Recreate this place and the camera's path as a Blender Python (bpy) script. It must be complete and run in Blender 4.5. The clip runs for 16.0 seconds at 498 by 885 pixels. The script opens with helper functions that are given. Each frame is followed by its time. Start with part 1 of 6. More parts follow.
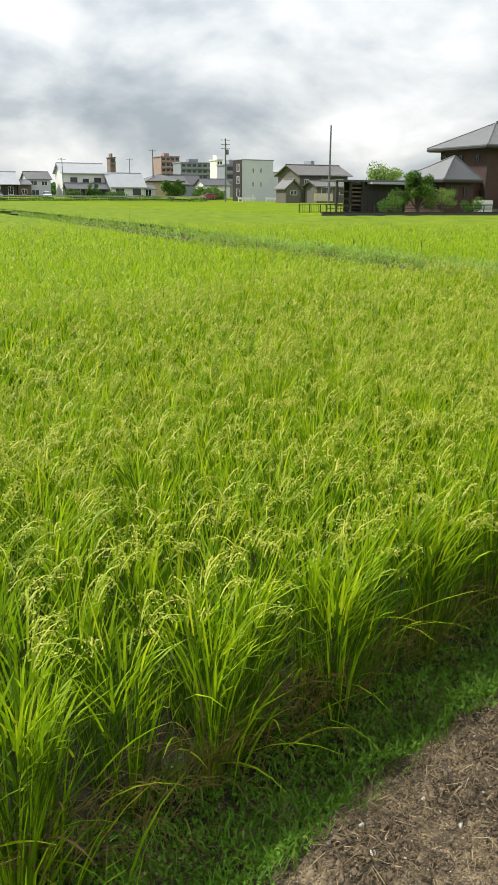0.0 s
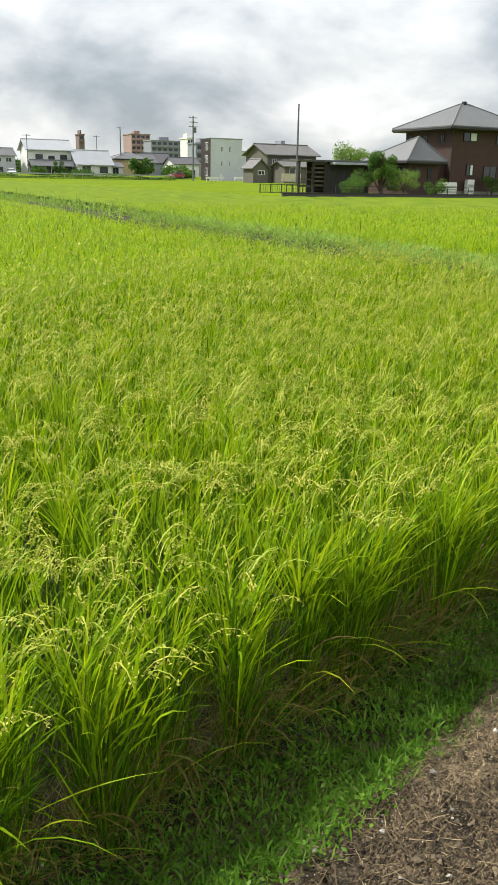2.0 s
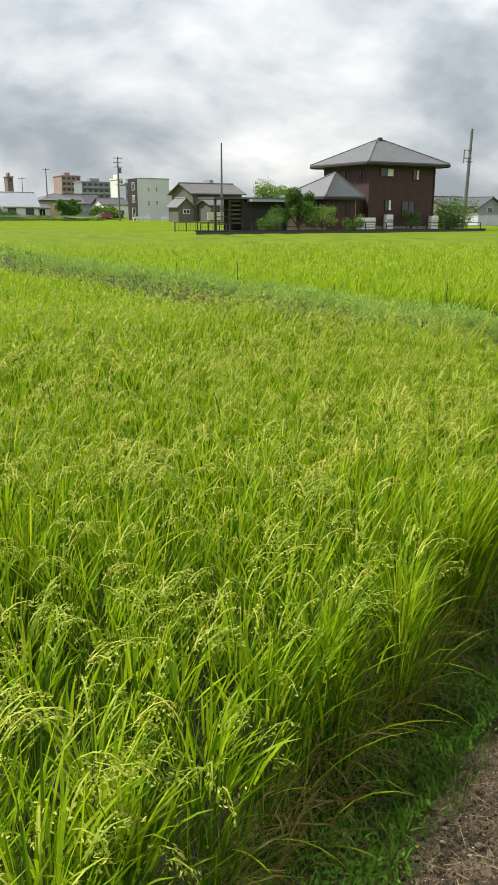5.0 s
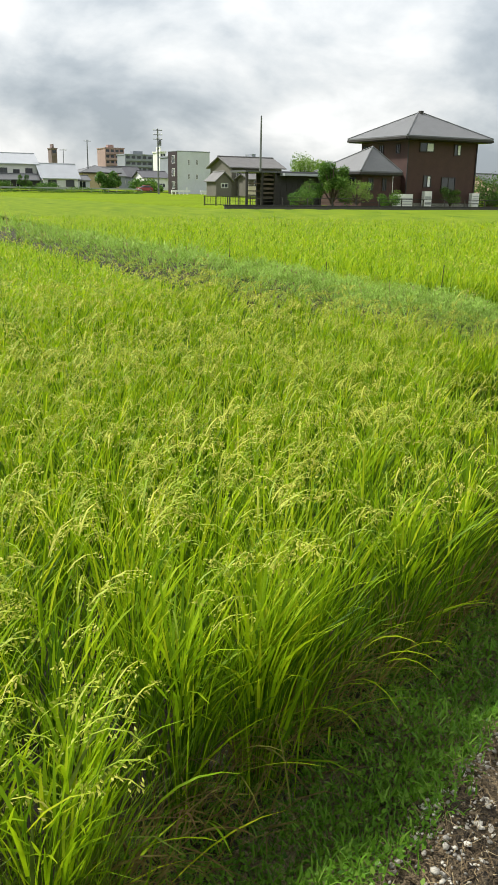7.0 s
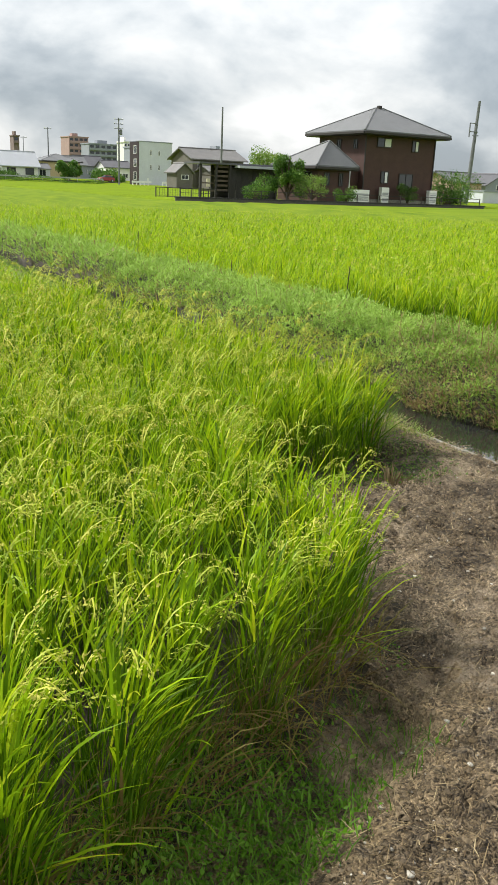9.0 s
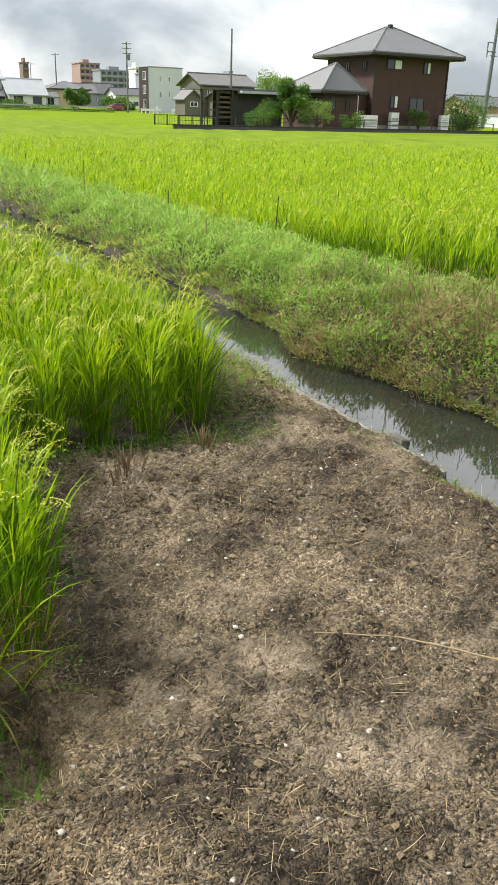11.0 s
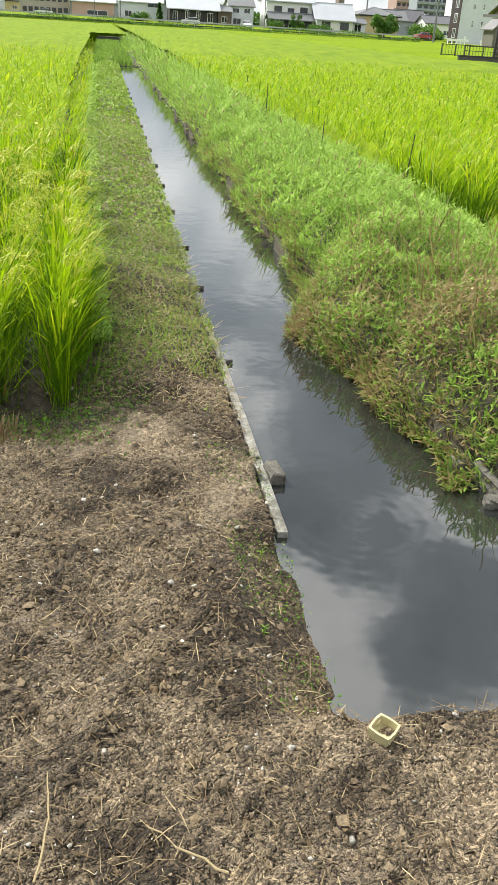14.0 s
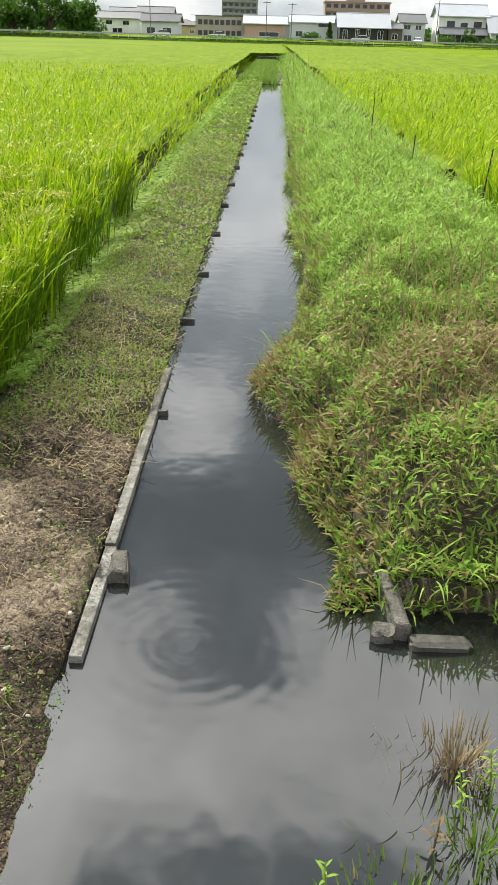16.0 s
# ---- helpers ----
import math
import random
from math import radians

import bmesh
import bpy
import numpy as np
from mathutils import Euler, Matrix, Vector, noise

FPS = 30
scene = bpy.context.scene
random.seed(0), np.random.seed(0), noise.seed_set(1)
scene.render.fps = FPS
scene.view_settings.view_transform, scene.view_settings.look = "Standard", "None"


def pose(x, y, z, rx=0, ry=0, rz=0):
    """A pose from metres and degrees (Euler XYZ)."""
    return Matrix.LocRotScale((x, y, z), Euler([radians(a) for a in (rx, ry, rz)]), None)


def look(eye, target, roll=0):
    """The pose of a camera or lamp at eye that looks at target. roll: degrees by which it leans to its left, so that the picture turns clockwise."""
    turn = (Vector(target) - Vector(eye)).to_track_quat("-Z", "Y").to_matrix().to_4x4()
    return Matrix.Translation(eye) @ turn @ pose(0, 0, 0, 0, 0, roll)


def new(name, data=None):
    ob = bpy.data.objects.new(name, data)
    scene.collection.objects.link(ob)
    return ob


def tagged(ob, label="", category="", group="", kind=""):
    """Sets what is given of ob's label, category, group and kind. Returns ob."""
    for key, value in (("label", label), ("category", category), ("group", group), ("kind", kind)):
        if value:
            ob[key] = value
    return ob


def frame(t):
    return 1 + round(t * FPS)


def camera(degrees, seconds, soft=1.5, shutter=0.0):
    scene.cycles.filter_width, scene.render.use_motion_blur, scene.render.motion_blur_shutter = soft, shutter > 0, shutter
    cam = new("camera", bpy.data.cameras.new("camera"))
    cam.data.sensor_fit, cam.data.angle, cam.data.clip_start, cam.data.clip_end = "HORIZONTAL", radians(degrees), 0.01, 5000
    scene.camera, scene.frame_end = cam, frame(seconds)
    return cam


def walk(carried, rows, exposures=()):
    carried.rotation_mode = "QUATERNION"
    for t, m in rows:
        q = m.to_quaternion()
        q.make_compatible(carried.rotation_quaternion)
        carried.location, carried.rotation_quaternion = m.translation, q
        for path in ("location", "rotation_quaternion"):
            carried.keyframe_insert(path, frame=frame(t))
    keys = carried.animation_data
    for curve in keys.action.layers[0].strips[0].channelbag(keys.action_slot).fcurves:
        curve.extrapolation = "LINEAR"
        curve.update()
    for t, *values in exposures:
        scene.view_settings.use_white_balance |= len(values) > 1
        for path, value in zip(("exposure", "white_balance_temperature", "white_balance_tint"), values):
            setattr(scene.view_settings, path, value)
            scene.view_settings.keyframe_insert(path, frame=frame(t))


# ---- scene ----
cam = camera(33.5, 16.0)
PATH = [
    (0, (-10.531, -6.257, 1.682), (-9.728, -4.516, 1.113), 0.4),
    (0.5, (-10.17, -6.105, 1.66), (-9.353, -4.368, 1.099), 0.6),
    (1, (-9.808, -5.918, 1.68), (-9.0, -4.174, 1.129), 0.6),
    (1.5, (-9.471, -5.813, 1.675), (-8.617, -4.1, 1.096), 1.2),
    (2, (-9.123, -5.656, 1.663), (-8.266, -3.955, 1.052), 1.1),
    (2.5, (-8.802, -5.499, 1.654), (-7.979, -3.781, 1.045), 1.0),
    (3, (-8.445, -5.262, 1.641), (-7.612, -3.553, 1.023), 0.6),
    (3.5, (-8.048, -5.017, 1.639), (-7.252, -3.279, 1.051), -0.5),
    (4, (-7.637, -4.793, 1.619), (-6.798, -3.066, 1.06), -0.6),
    (4.5, (-7.19, -4.544, 1.628), (-6.261, -2.858, 1.084), -0.5),
    (5, (-6.764, -4.285, 1.617), (-5.777, -2.627, 1.09), 0.1),
    (7.5, (-4.973, -3.61, 1.547), (-4.084, -1.917, 0.959), 1.1),
    (8, (-4.619, -3.463, 1.567), (-3.712, -1.779, 0.984), 1.7),
    (8.5, (-4.245, -3.273, 1.531), (-3.261, -1.632, 0.951), 2.5),
    (9, (-3.871, -3.126, 1.538), (-2.899, -1.482, 0.945), 2.3),
    (9.5, (-3.471, -3.039, 1.51), (-2.478, -1.426, 0.866), 2.5),
    (10, (-3.196, -3.129, 1.492), (-2.205, -1.534, 0.805), 1.9),
    (12.5, (-1.639, -3.189, 1.55), (-1.012, -1.474, 0.734), 2.3),
    (13, (-1.289, -2.996, 1.495), (-0.796, -1.254, 0.644), 2.4),
    (13.5, (-0.9, -2.901, 1.479), (-0.495, -1.155, 0.591), 3.2),
    (14, (-0.563, -2.774, 1.466), (-0.233, -1.017, 0.569), 3.6),
    (14.5, (-0.239, -2.542, 1.437), (-0.05, -0.755, 0.558), 3.1),
    (15, (0.045, -2.43, 1.403), (0.151, -0.63, 0.538), 3.2),
    (15.5, (0.293, -2.313, 1.401), (0.316, -0.508, 0.539), 2.0),
    (16, (0.499, -2.149, 1.416), (0.467, -0.352, 0.538), 1.7),
]
EXPOSURES = [(0, 0.2), (1.0, -0.10), (2.4, 0.32), (3.4, 0.26), (4.2, 0.2), (5, 0.1), (8, 0.25), (8.5, 0.2), (10, 0.45), (12.3, 0.5), (13.5, 0.68), (14.5, 0.58), (15.5, 0.5), (16, 0.48)]
walk(cam, [(t, look(eye, target, roll)) for t, eye, target, roll in PATH], EXPOSURES)


# ---------- light ----------
def N(nt, kind, **inputs):
    n = nt.nodes.new(kind)
    for k, v in inputs.items():
        n.inputs[k.replace("_", " ")].default_value = v
    return n


SUN_AZ, SUN_EL = radians(-42), radians(46)      # azimuth from +y towards +x


def make_world():
    w = bpy.data.worlds.new("overcast_sky")
    scene.world = w
    w.use_nodes = True
    nt = w.node_tree
    nt.nodes.clear()
    out = nt.nodes.new("ShaderNodeOutputWorld")
    bg = nt.nodes.new("ShaderNodeBackground")
    sky = nt.nodes.new("ShaderNodeTexSky")
    sky.sky_type = "NISHITA"
    sky.sun_disc = False
    sky.sun_elevation, sky.sun_rotation = SUN_EL, SUN_AZ
    tc = nt.nodes.new("ShaderNodeTexCoord")
    # project the direction on a cloud deck, so that clouds flatten towards the horizon
    sep = nt.nodes.new("ShaderNodeSeparateXYZ")
    nt.links.new(tc.outputs["Generated"], sep.inputs[0])
    den = nt.nodes.new("ShaderNodeMath")
    den.operation = "ADD"
    den.inputs[1].default_value = 0.46
    nt.links.new(sep.outputs["Z"], den.inputs[0])
    mx = nt.nodes.new("ShaderNodeMath")
    mx.operation = "MAXIMUM"
    mx.inputs[1].default_value = 0.05
    nt.links.new(den.outputs[0], mx.inputs[0])
    comb = nt.nodes.new("ShaderNodeCombineXYZ")
    for i, a in enumerate("XY"):
        d = nt.nodes.new("ShaderNodeMath")
        d.operation = "DIVIDE"
        nt.links.new(sep.outputs[a], d.inputs[0])
        nt.links.new(mx.outputs[0], d.inputs[1])
        nt.links.new(d.outputs[0], comb.inputs[i])
    mp = nt.nodes.new("ShaderNodeMapping")
    mp.inputs["Location"].default_value = (3.1, 1.7, 1.25)
    nt.links.new(comb.outputs[0], mp.inputs[0])
    n1 = N(nt, "ShaderNodeTexNoise", Scale=3.3, Detail=7.0, Roughness=0.52, Distortion=0.2)
    n2 = N(nt, "ShaderNodeTexNoise", Scale=0.9, Detail=3.0, Roughness=0.5)
    for n in (n1, n2):
        nt.links.new(mp.outputs[0], n.inputs["Vector"])
    add = nt.nodes.new("ShaderNodeMath")
    add.operation = "MULTIPLY_ADD"
    add.inputs[1].default_value = 0.25
    nt.links.new(n2.outputs["Fac"], add.inputs[0])
    half = nt.nodes.new("ShaderNodeMath")
    half.operation = "MULTIPLY"
    half.inputs[1].default_value = 0.82
    nt.links.new(n1.outputs["Fac"], half.inputs[0])
    nt.links.new(half.outputs[0], add.inputs[2])
    def cloud_ramp(*stops):
        ramp = nt.nodes.new("ShaderNodeValToRGB")
        el = ramp.color_ramp.elements
        el[0].position, el[0].color = stops[0][0], (*stops[0][1], 1)
        el[1].position, el[1].color = stops[-1][0], (*stops[-1][1], 1)
        for p, c in stops[1:-1]:
            el.new(p).color = (*c, 1)
        nt.links.new(add.outputs[0], ramp.inputs[0])
        return ramp
    # flat grey bases towards the horizon, brighter and more broken cloud overhead
    low = cloud_ramp((0.41, (0.47, 0.53, 0.58)), (0.50, (0.65, 0.705, 0.745)), (0.56, (0.84, 0.88, 0.90)), (0.62, (1.0, 1.02, 1.02)), (0.74, (1.35, 1.35, 1.33)))
    high = cloud_ramp((0.42, (0.22, 0.25, 0.29)), (0.50, (0.40, 0.44, 0.49)), (0.525, (0.75, 0.79, 0.83)), (0.56, (1.4, 1.4, 1.38)), (0.74, (2.4, 2.38, 2.3)))
    lift = nt.nodes.new("ShaderNodeMapRange")
    lift.inputs["From Min"].default_value, lift.inputs["From Max"].default_value = 0.24, 0.5
    nt.links.new(sep.outputs["Z"], lift.inputs["Value"])
    ramp = nt.nodes.new("ShaderNodeMix")
    ramp.data_type = "RGBA"
    nt.links.new(lift.outputs[0], ramp.inputs[0])
    nt.links.new(low.outputs[0], ramp.inputs[6])
    nt.links.new(high.outputs[0], ramp.inputs[7])
    sc = nt.nodes.new("ShaderNodeVectorMath")
    sc.operation = "SCALE"
    sc.inputs["Scale"].default_value = 0.10
    nt.links.new(sky.outputs[0], sc.inputs[0])
    mixc = nt.nodes.new("ShaderNodeMix")
    mixc.data_type = "RGBA"
    mixc.inputs[0].default_value = 0.9
    nt.links.new(sc.outputs[0], mixc.inputs[6])
    nt.links.new(ramp.outputs[2], mixc.inputs[7])
    # an overcast sky is brighter overhead than at the horizon
    zen = nt.nodes.new("ShaderNodeMapRange")
    zen.inputs["From Min"].default_value, zen.inputs["From Max"].default_value = 0.0, 0.22
    zen.inputs["To Min"].default_value, zen.inputs["To Max"].default_value = 0.68, 0.96
    nt.links.new(sep.outputs["Z"], zen.inputs["Value"])
    nt.links.new(mixc.outputs[2], bg.inputs["Color"])
    nt.links.new(zen.outputs[0], bg.inputs["Strength"])
    nt.links.new(bg.outputs[0], out.inputs["Surface"])


make_world()
sun = new("sun", bpy.data.lights.new("sun", "SUN"))
sun.data.energy, sun.data.angle, sun.data.color = 5.0, radians(6), (1.0, 0.97, 0.9)
sd = Vector((math.sin(SUN_AZ) * math.cos(SUN_EL), math.cos(SUN_AZ) * math.cos(SUN_EL), math.sin(SUN_EL)))
sun.matrix_basis = look((0, 0, 40), Vector((0, 0, 40)) - sd)


# ---------- materials ----------
def surface(name, col, rough=0.8, var=0.25, scale=6.0, fine=60.0, bump=0.2, metal=0.0, spec=0.4, col2=None, dist=0.01, island=0.0):
    """A surface with variation at two scales and fine relief."""
    m = bpy.data.materials.new(name)
    m.use_nodes = True
    nt = m.node_tree
    b = nt.nodes["Principled BSDF"]
    b.inputs["Roughness"].default_value = rough
    b.inputs["Metallic"].default_value = metal
    b.inputs["Specular IOR Level"].default_value = spec
    tc = nt.nodes.new("ShaderNodeTexCoord")
    geo = nt.nodes.new("ShaderNodeNewGeometry")
    big = N(nt, "ShaderNodeTexNoise", Scale=scale, Detail=4.0, Roughness=0.6)
    fin = N(nt, "ShaderNodeTexNoise", Scale=fine, Detail=3.0, Roughness=0.65)
    nt.links.new(geo.outputs["Position"], big.inputs["Vector"])
    nt.links.new(geo.outputs["Position"], fin.inputs["Vector"])
    c2 = col2 or tuple(c * (1 - var) for c in col)
    r1 = nt.nodes.new("ShaderNodeValToRGB")
    r1.color_ramp.elements[0].position, r1.color_ramp.elements[1].position = 0.34, 0.66
    r1.color_ramp.elements[0].color = (*c2, 1)
    r1.color_ramp.elements[1].color = (*col, 1)
    nt.links.new(big.outputs["Fac"], r1.inputs[0])
    r2 = nt.nodes.new("ShaderNodeValToRGB")
    r2.color_ramp.elements[0].position, r2.color_ramp.elements[1].position = 0.3, 0.7
    lo, hi = 1 - var, 1 + var * 0.6
    r2.color_ramp.elements[0].color = (lo, lo, lo, 1)
    r2.color_ramp.elements[1].color = (hi, hi, hi, 1)
    nt.links.new(fin.outputs["Fac"], r2.inputs[0])
    mul = nt.nodes.new("ShaderNodeMix")
    mul.data_type, mul.blend_type = "RGBA", "MULTIPLY"
    mul.inputs[0].default_value = 1.0
    nt.links.new(r1.outputs[0], mul.inputs[6])
    nt.links.new(r2.outputs[0], mul.inputs[7])
    last = mul.outputs[2]
    if island:
        r3 = nt.nodes.new("ShaderNodeMapRange")
        r3.inputs["To Min"].default_value, r3.inputs["To Max"].default_value = 1 - island, 1 + island
        nt.links.new(geo.outputs["Random Per Island"], r3.inputs["Value"])
        sv = nt.nodes.new("ShaderNodeVectorMath")
        sv.operation = "SCALE"
        nt.links.new(last, sv.inputs[0])
        nt.links.new(r3.outputs[0], sv.inputs["Scale"])
        last = sv.outputs[0]
    nt.links.new(last, b.inputs["Base Color"])
    bp = N(nt, "ShaderNodeBump", Strength=bump, Distance=dist)
    nt.links.new(fin.outputs["Fac"], bp.inputs["Height"])
    nt.links.new(bp.outputs[0], b.inputs["Normal"])
    return m


def leafy(name, stops, trans=0.4, rough=0.5, spec=0.2, patch=0.0, patch_scale=0.35):
    """Leaves: the attribute 'tint' picks the colour; light also passes through the blade."""
    m = bpy.data.materials.new(name)
    m.use_nodes = True
    nt = m.node_tree
    out, b = nt.nodes["Material Output"], nt.nodes["Principled BSDF"]
    at = nt.nodes.new("ShaderNodeAttribute")
    at.attribute_name = "tint"
    fac = at.outputs["Fac"]
    if patch:
        geo = nt.nodes.new("ShaderNodeNewGeometry")
        no = N(nt, "ShaderNodeTexNoise", Scale=patch_scale, Detail=3.0, Roughness=0.6)
        nt.links.new(geo.outputs["Position"], no.inputs["Vector"])
        ma = nt.nodes.new("ShaderNodeMath")
        ma.operation = "MULTIPLY_ADD"
        ma.inputs[1].default_value = patch
        nt.links.new(no.outputs["Fac"], ma.inputs[0])
        ad = nt.nodes.new("ShaderNodeMath")
        ad.operation = "SUBTRACT"
        ad.inputs[1].default_value = patch * 0.5
        nt.links.new(fac, ad.inputs[0])
        nt.links.new(ad.outputs[0], ma.inputs[2])
        fac = ma.outputs[0]
    r = nt.nodes.new("ShaderNodeValToRGB")
    el = r.color_ramp.elements
    el[0].position, el[0].color = stops[0][0], (*stops[0][1], 1)
    el[1].position, el[1].color = stops[-1][0], (*stops[-1][1], 1)
    for p, c in stops[1:-1]:
        e = el.new(p)
        e.color = (*c, 1)
    nt.links.new(fac, r.inputs[0])
    b.inputs["Roughness"].default_value = rough
    b.inputs["Specular IOR Level"].default_value = spec
    nt.links.new(r.outputs[0], b.inputs["Base Color"])
    tr = nt.nodes.new("ShaderNodeBsdfTranslucent")
    nt.links.new(r.outputs[0], tr.inputs["Color"])
    mix = nt.nodes.new("ShaderNodeMixShader")
    mix.inputs[0].default_value = trans
    nt.links.new(b.outputs[0], mix.inputs[1])
    nt.links.new(tr.outputs[0], mix.inputs[2])
    nt.links.new(mix.outputs[0], out.inputs["Surface"])
    return m


def water_material():
    m = bpy.data.materials.new("canal_water")
    m.use_nodes = True
    nt = m.node_tree
    b = nt.nodes["Principled BSDF"]
    b.inputs["Base Color"].default_value = (0.017, 0.019, 0.017, 1)
    b.inputs["Roughness"].default_value = 0.03
    b.inputs["IOR"].default_value = 1.62
    b.inputs["Specular IOR Level"].default_value = 1.0
    geo = nt.nodes.new("ShaderNodeNewGeometry")
    n1 = N(nt, "ShaderNodeTexNoise", Scale=5.0, Detail=2.0, Roughness=0.5)
    n2 = N(nt, "ShaderNodeTexWave", Scale=5.5, Distortion=1.2, Detail=1.0)
    n2.wave_type = "RINGS"
    n2.rings_direction = "Z"
    mp = nt.nodes.new("ShaderNodeMapping")
    mp.inputs["Location"].default_value = (-0.31, 0.32, 0)
    nt.links.new(geo.outputs["Position"], mp.inputs[0])
    nt.links.new(geo.outputs["Position"], n1.inputs["Vector"])
    nt.links.new(mp.outputs[0], n2.inputs["Vector"])
    b1 = N(nt, "ShaderNodeBump", Strength=0.03, Distance=0.05)
    b2 = N(nt, "ShaderNodeBump", Strength=0.007, Distance=0.02)
    nt.links.new(n1.outputs["Fac"], b1.inputs["Height"])
    ln = nt.nodes.new("ShaderNodeVectorMath")
    ln.operation = "LENGTH"
    nt.links.new(mp.outputs[0], ln.inputs[0])
    fade = nt.nodes.new("ShaderNodeMapRange")
    fade.inputs["From Min"].default_value, fade.inputs["From Max"].default_value = 0.22, 0.42
    fade.inputs["To Min"].default_value, fade.inputs["To Max"].default_value = 1.0, 0.06
    nt.links.new(ln.outputs["Value"], fade.inputs["Value"])
    mu = nt.nodes.new("ShaderNodeMath")
    mu.operation = "MULTIPLY"
    nt.links.new(n2.outputs["Fac"], mu.inputs[0])
    nt.links.new(fade.outputs[0], mu.inputs[1])
    nt.links.new(mu.outputs[0], b2.inputs["Height"])
    nt.links.new(b1.outputs[0], b2.inputs["Normal"])
    nt.links.new(b2.outputs[0], b.inputs["Normal"])
    return m


def glass_material():
    m = surface("window_glass", (0.03, 0.035, 0.04), 0.08, 0.2, 2.0, 20.0, 0.0)
    m.node_tree.nodes["Principled BSDF"].inputs["Specular IOR Level"].default_value = 0.8
    return m


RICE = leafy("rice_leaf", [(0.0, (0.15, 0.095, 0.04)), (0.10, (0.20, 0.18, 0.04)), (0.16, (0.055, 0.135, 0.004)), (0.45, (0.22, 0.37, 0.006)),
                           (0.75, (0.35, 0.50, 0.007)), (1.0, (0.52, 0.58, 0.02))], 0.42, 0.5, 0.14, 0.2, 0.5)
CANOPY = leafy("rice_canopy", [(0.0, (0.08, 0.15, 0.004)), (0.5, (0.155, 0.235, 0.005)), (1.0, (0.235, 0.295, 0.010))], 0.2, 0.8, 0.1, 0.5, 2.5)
EAR = leafy("rice_ear", [(0.0, (0.22, 0.32, 0.02)), (0.5, (0.39, 0.43, 0.045)), (1.0, (0.54, 0.51, 0.10))], 0.15, 0.55)
WEED = leafy("weed_leaf", [(0.0, (0.20, 0.135, 0.065)), (0.10, (0.27, 0.205, 0.09)), (0.18, (0.27, 0.24, 0.09)), (0.25, (0.09, 0.165, 0.022)), (0.6, (0.19, 0.32, 0.04)),
                           (1.0, (0.36, 0.53, 0.10))], 0.35, 0.55, 0.15, 0.25, 1.6)
CLOVER = leafy("creeping_leaf", [(0.0, (0.27, 0.215, 0.10)), (0.3, (0.20, 0.22, 0.055)), (0.6, (0.16, 0.27, 0.03)), (1.0, (0.27, 0.41, 0.05))], 0.25, 0.6)
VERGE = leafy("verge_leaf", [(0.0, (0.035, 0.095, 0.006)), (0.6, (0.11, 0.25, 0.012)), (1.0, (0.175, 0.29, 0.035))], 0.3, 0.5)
STRAW = leafy("dry_straw", [(0.0, (0.11, 0.075, 0.04)), (0.5, (0.24, 0.18, 0.095)), (1.0, (0.44, 0.36, 0.21))], 0.1, 0.7)
TREE_A = leafy("tree_leaf", [(0.0, (0.03, 0.075, 0.012)), (0.5, (0.08, 0.18, 0.022)), (1.0, (0.22, 0.33, 0.055))], 0.35, 0.5)
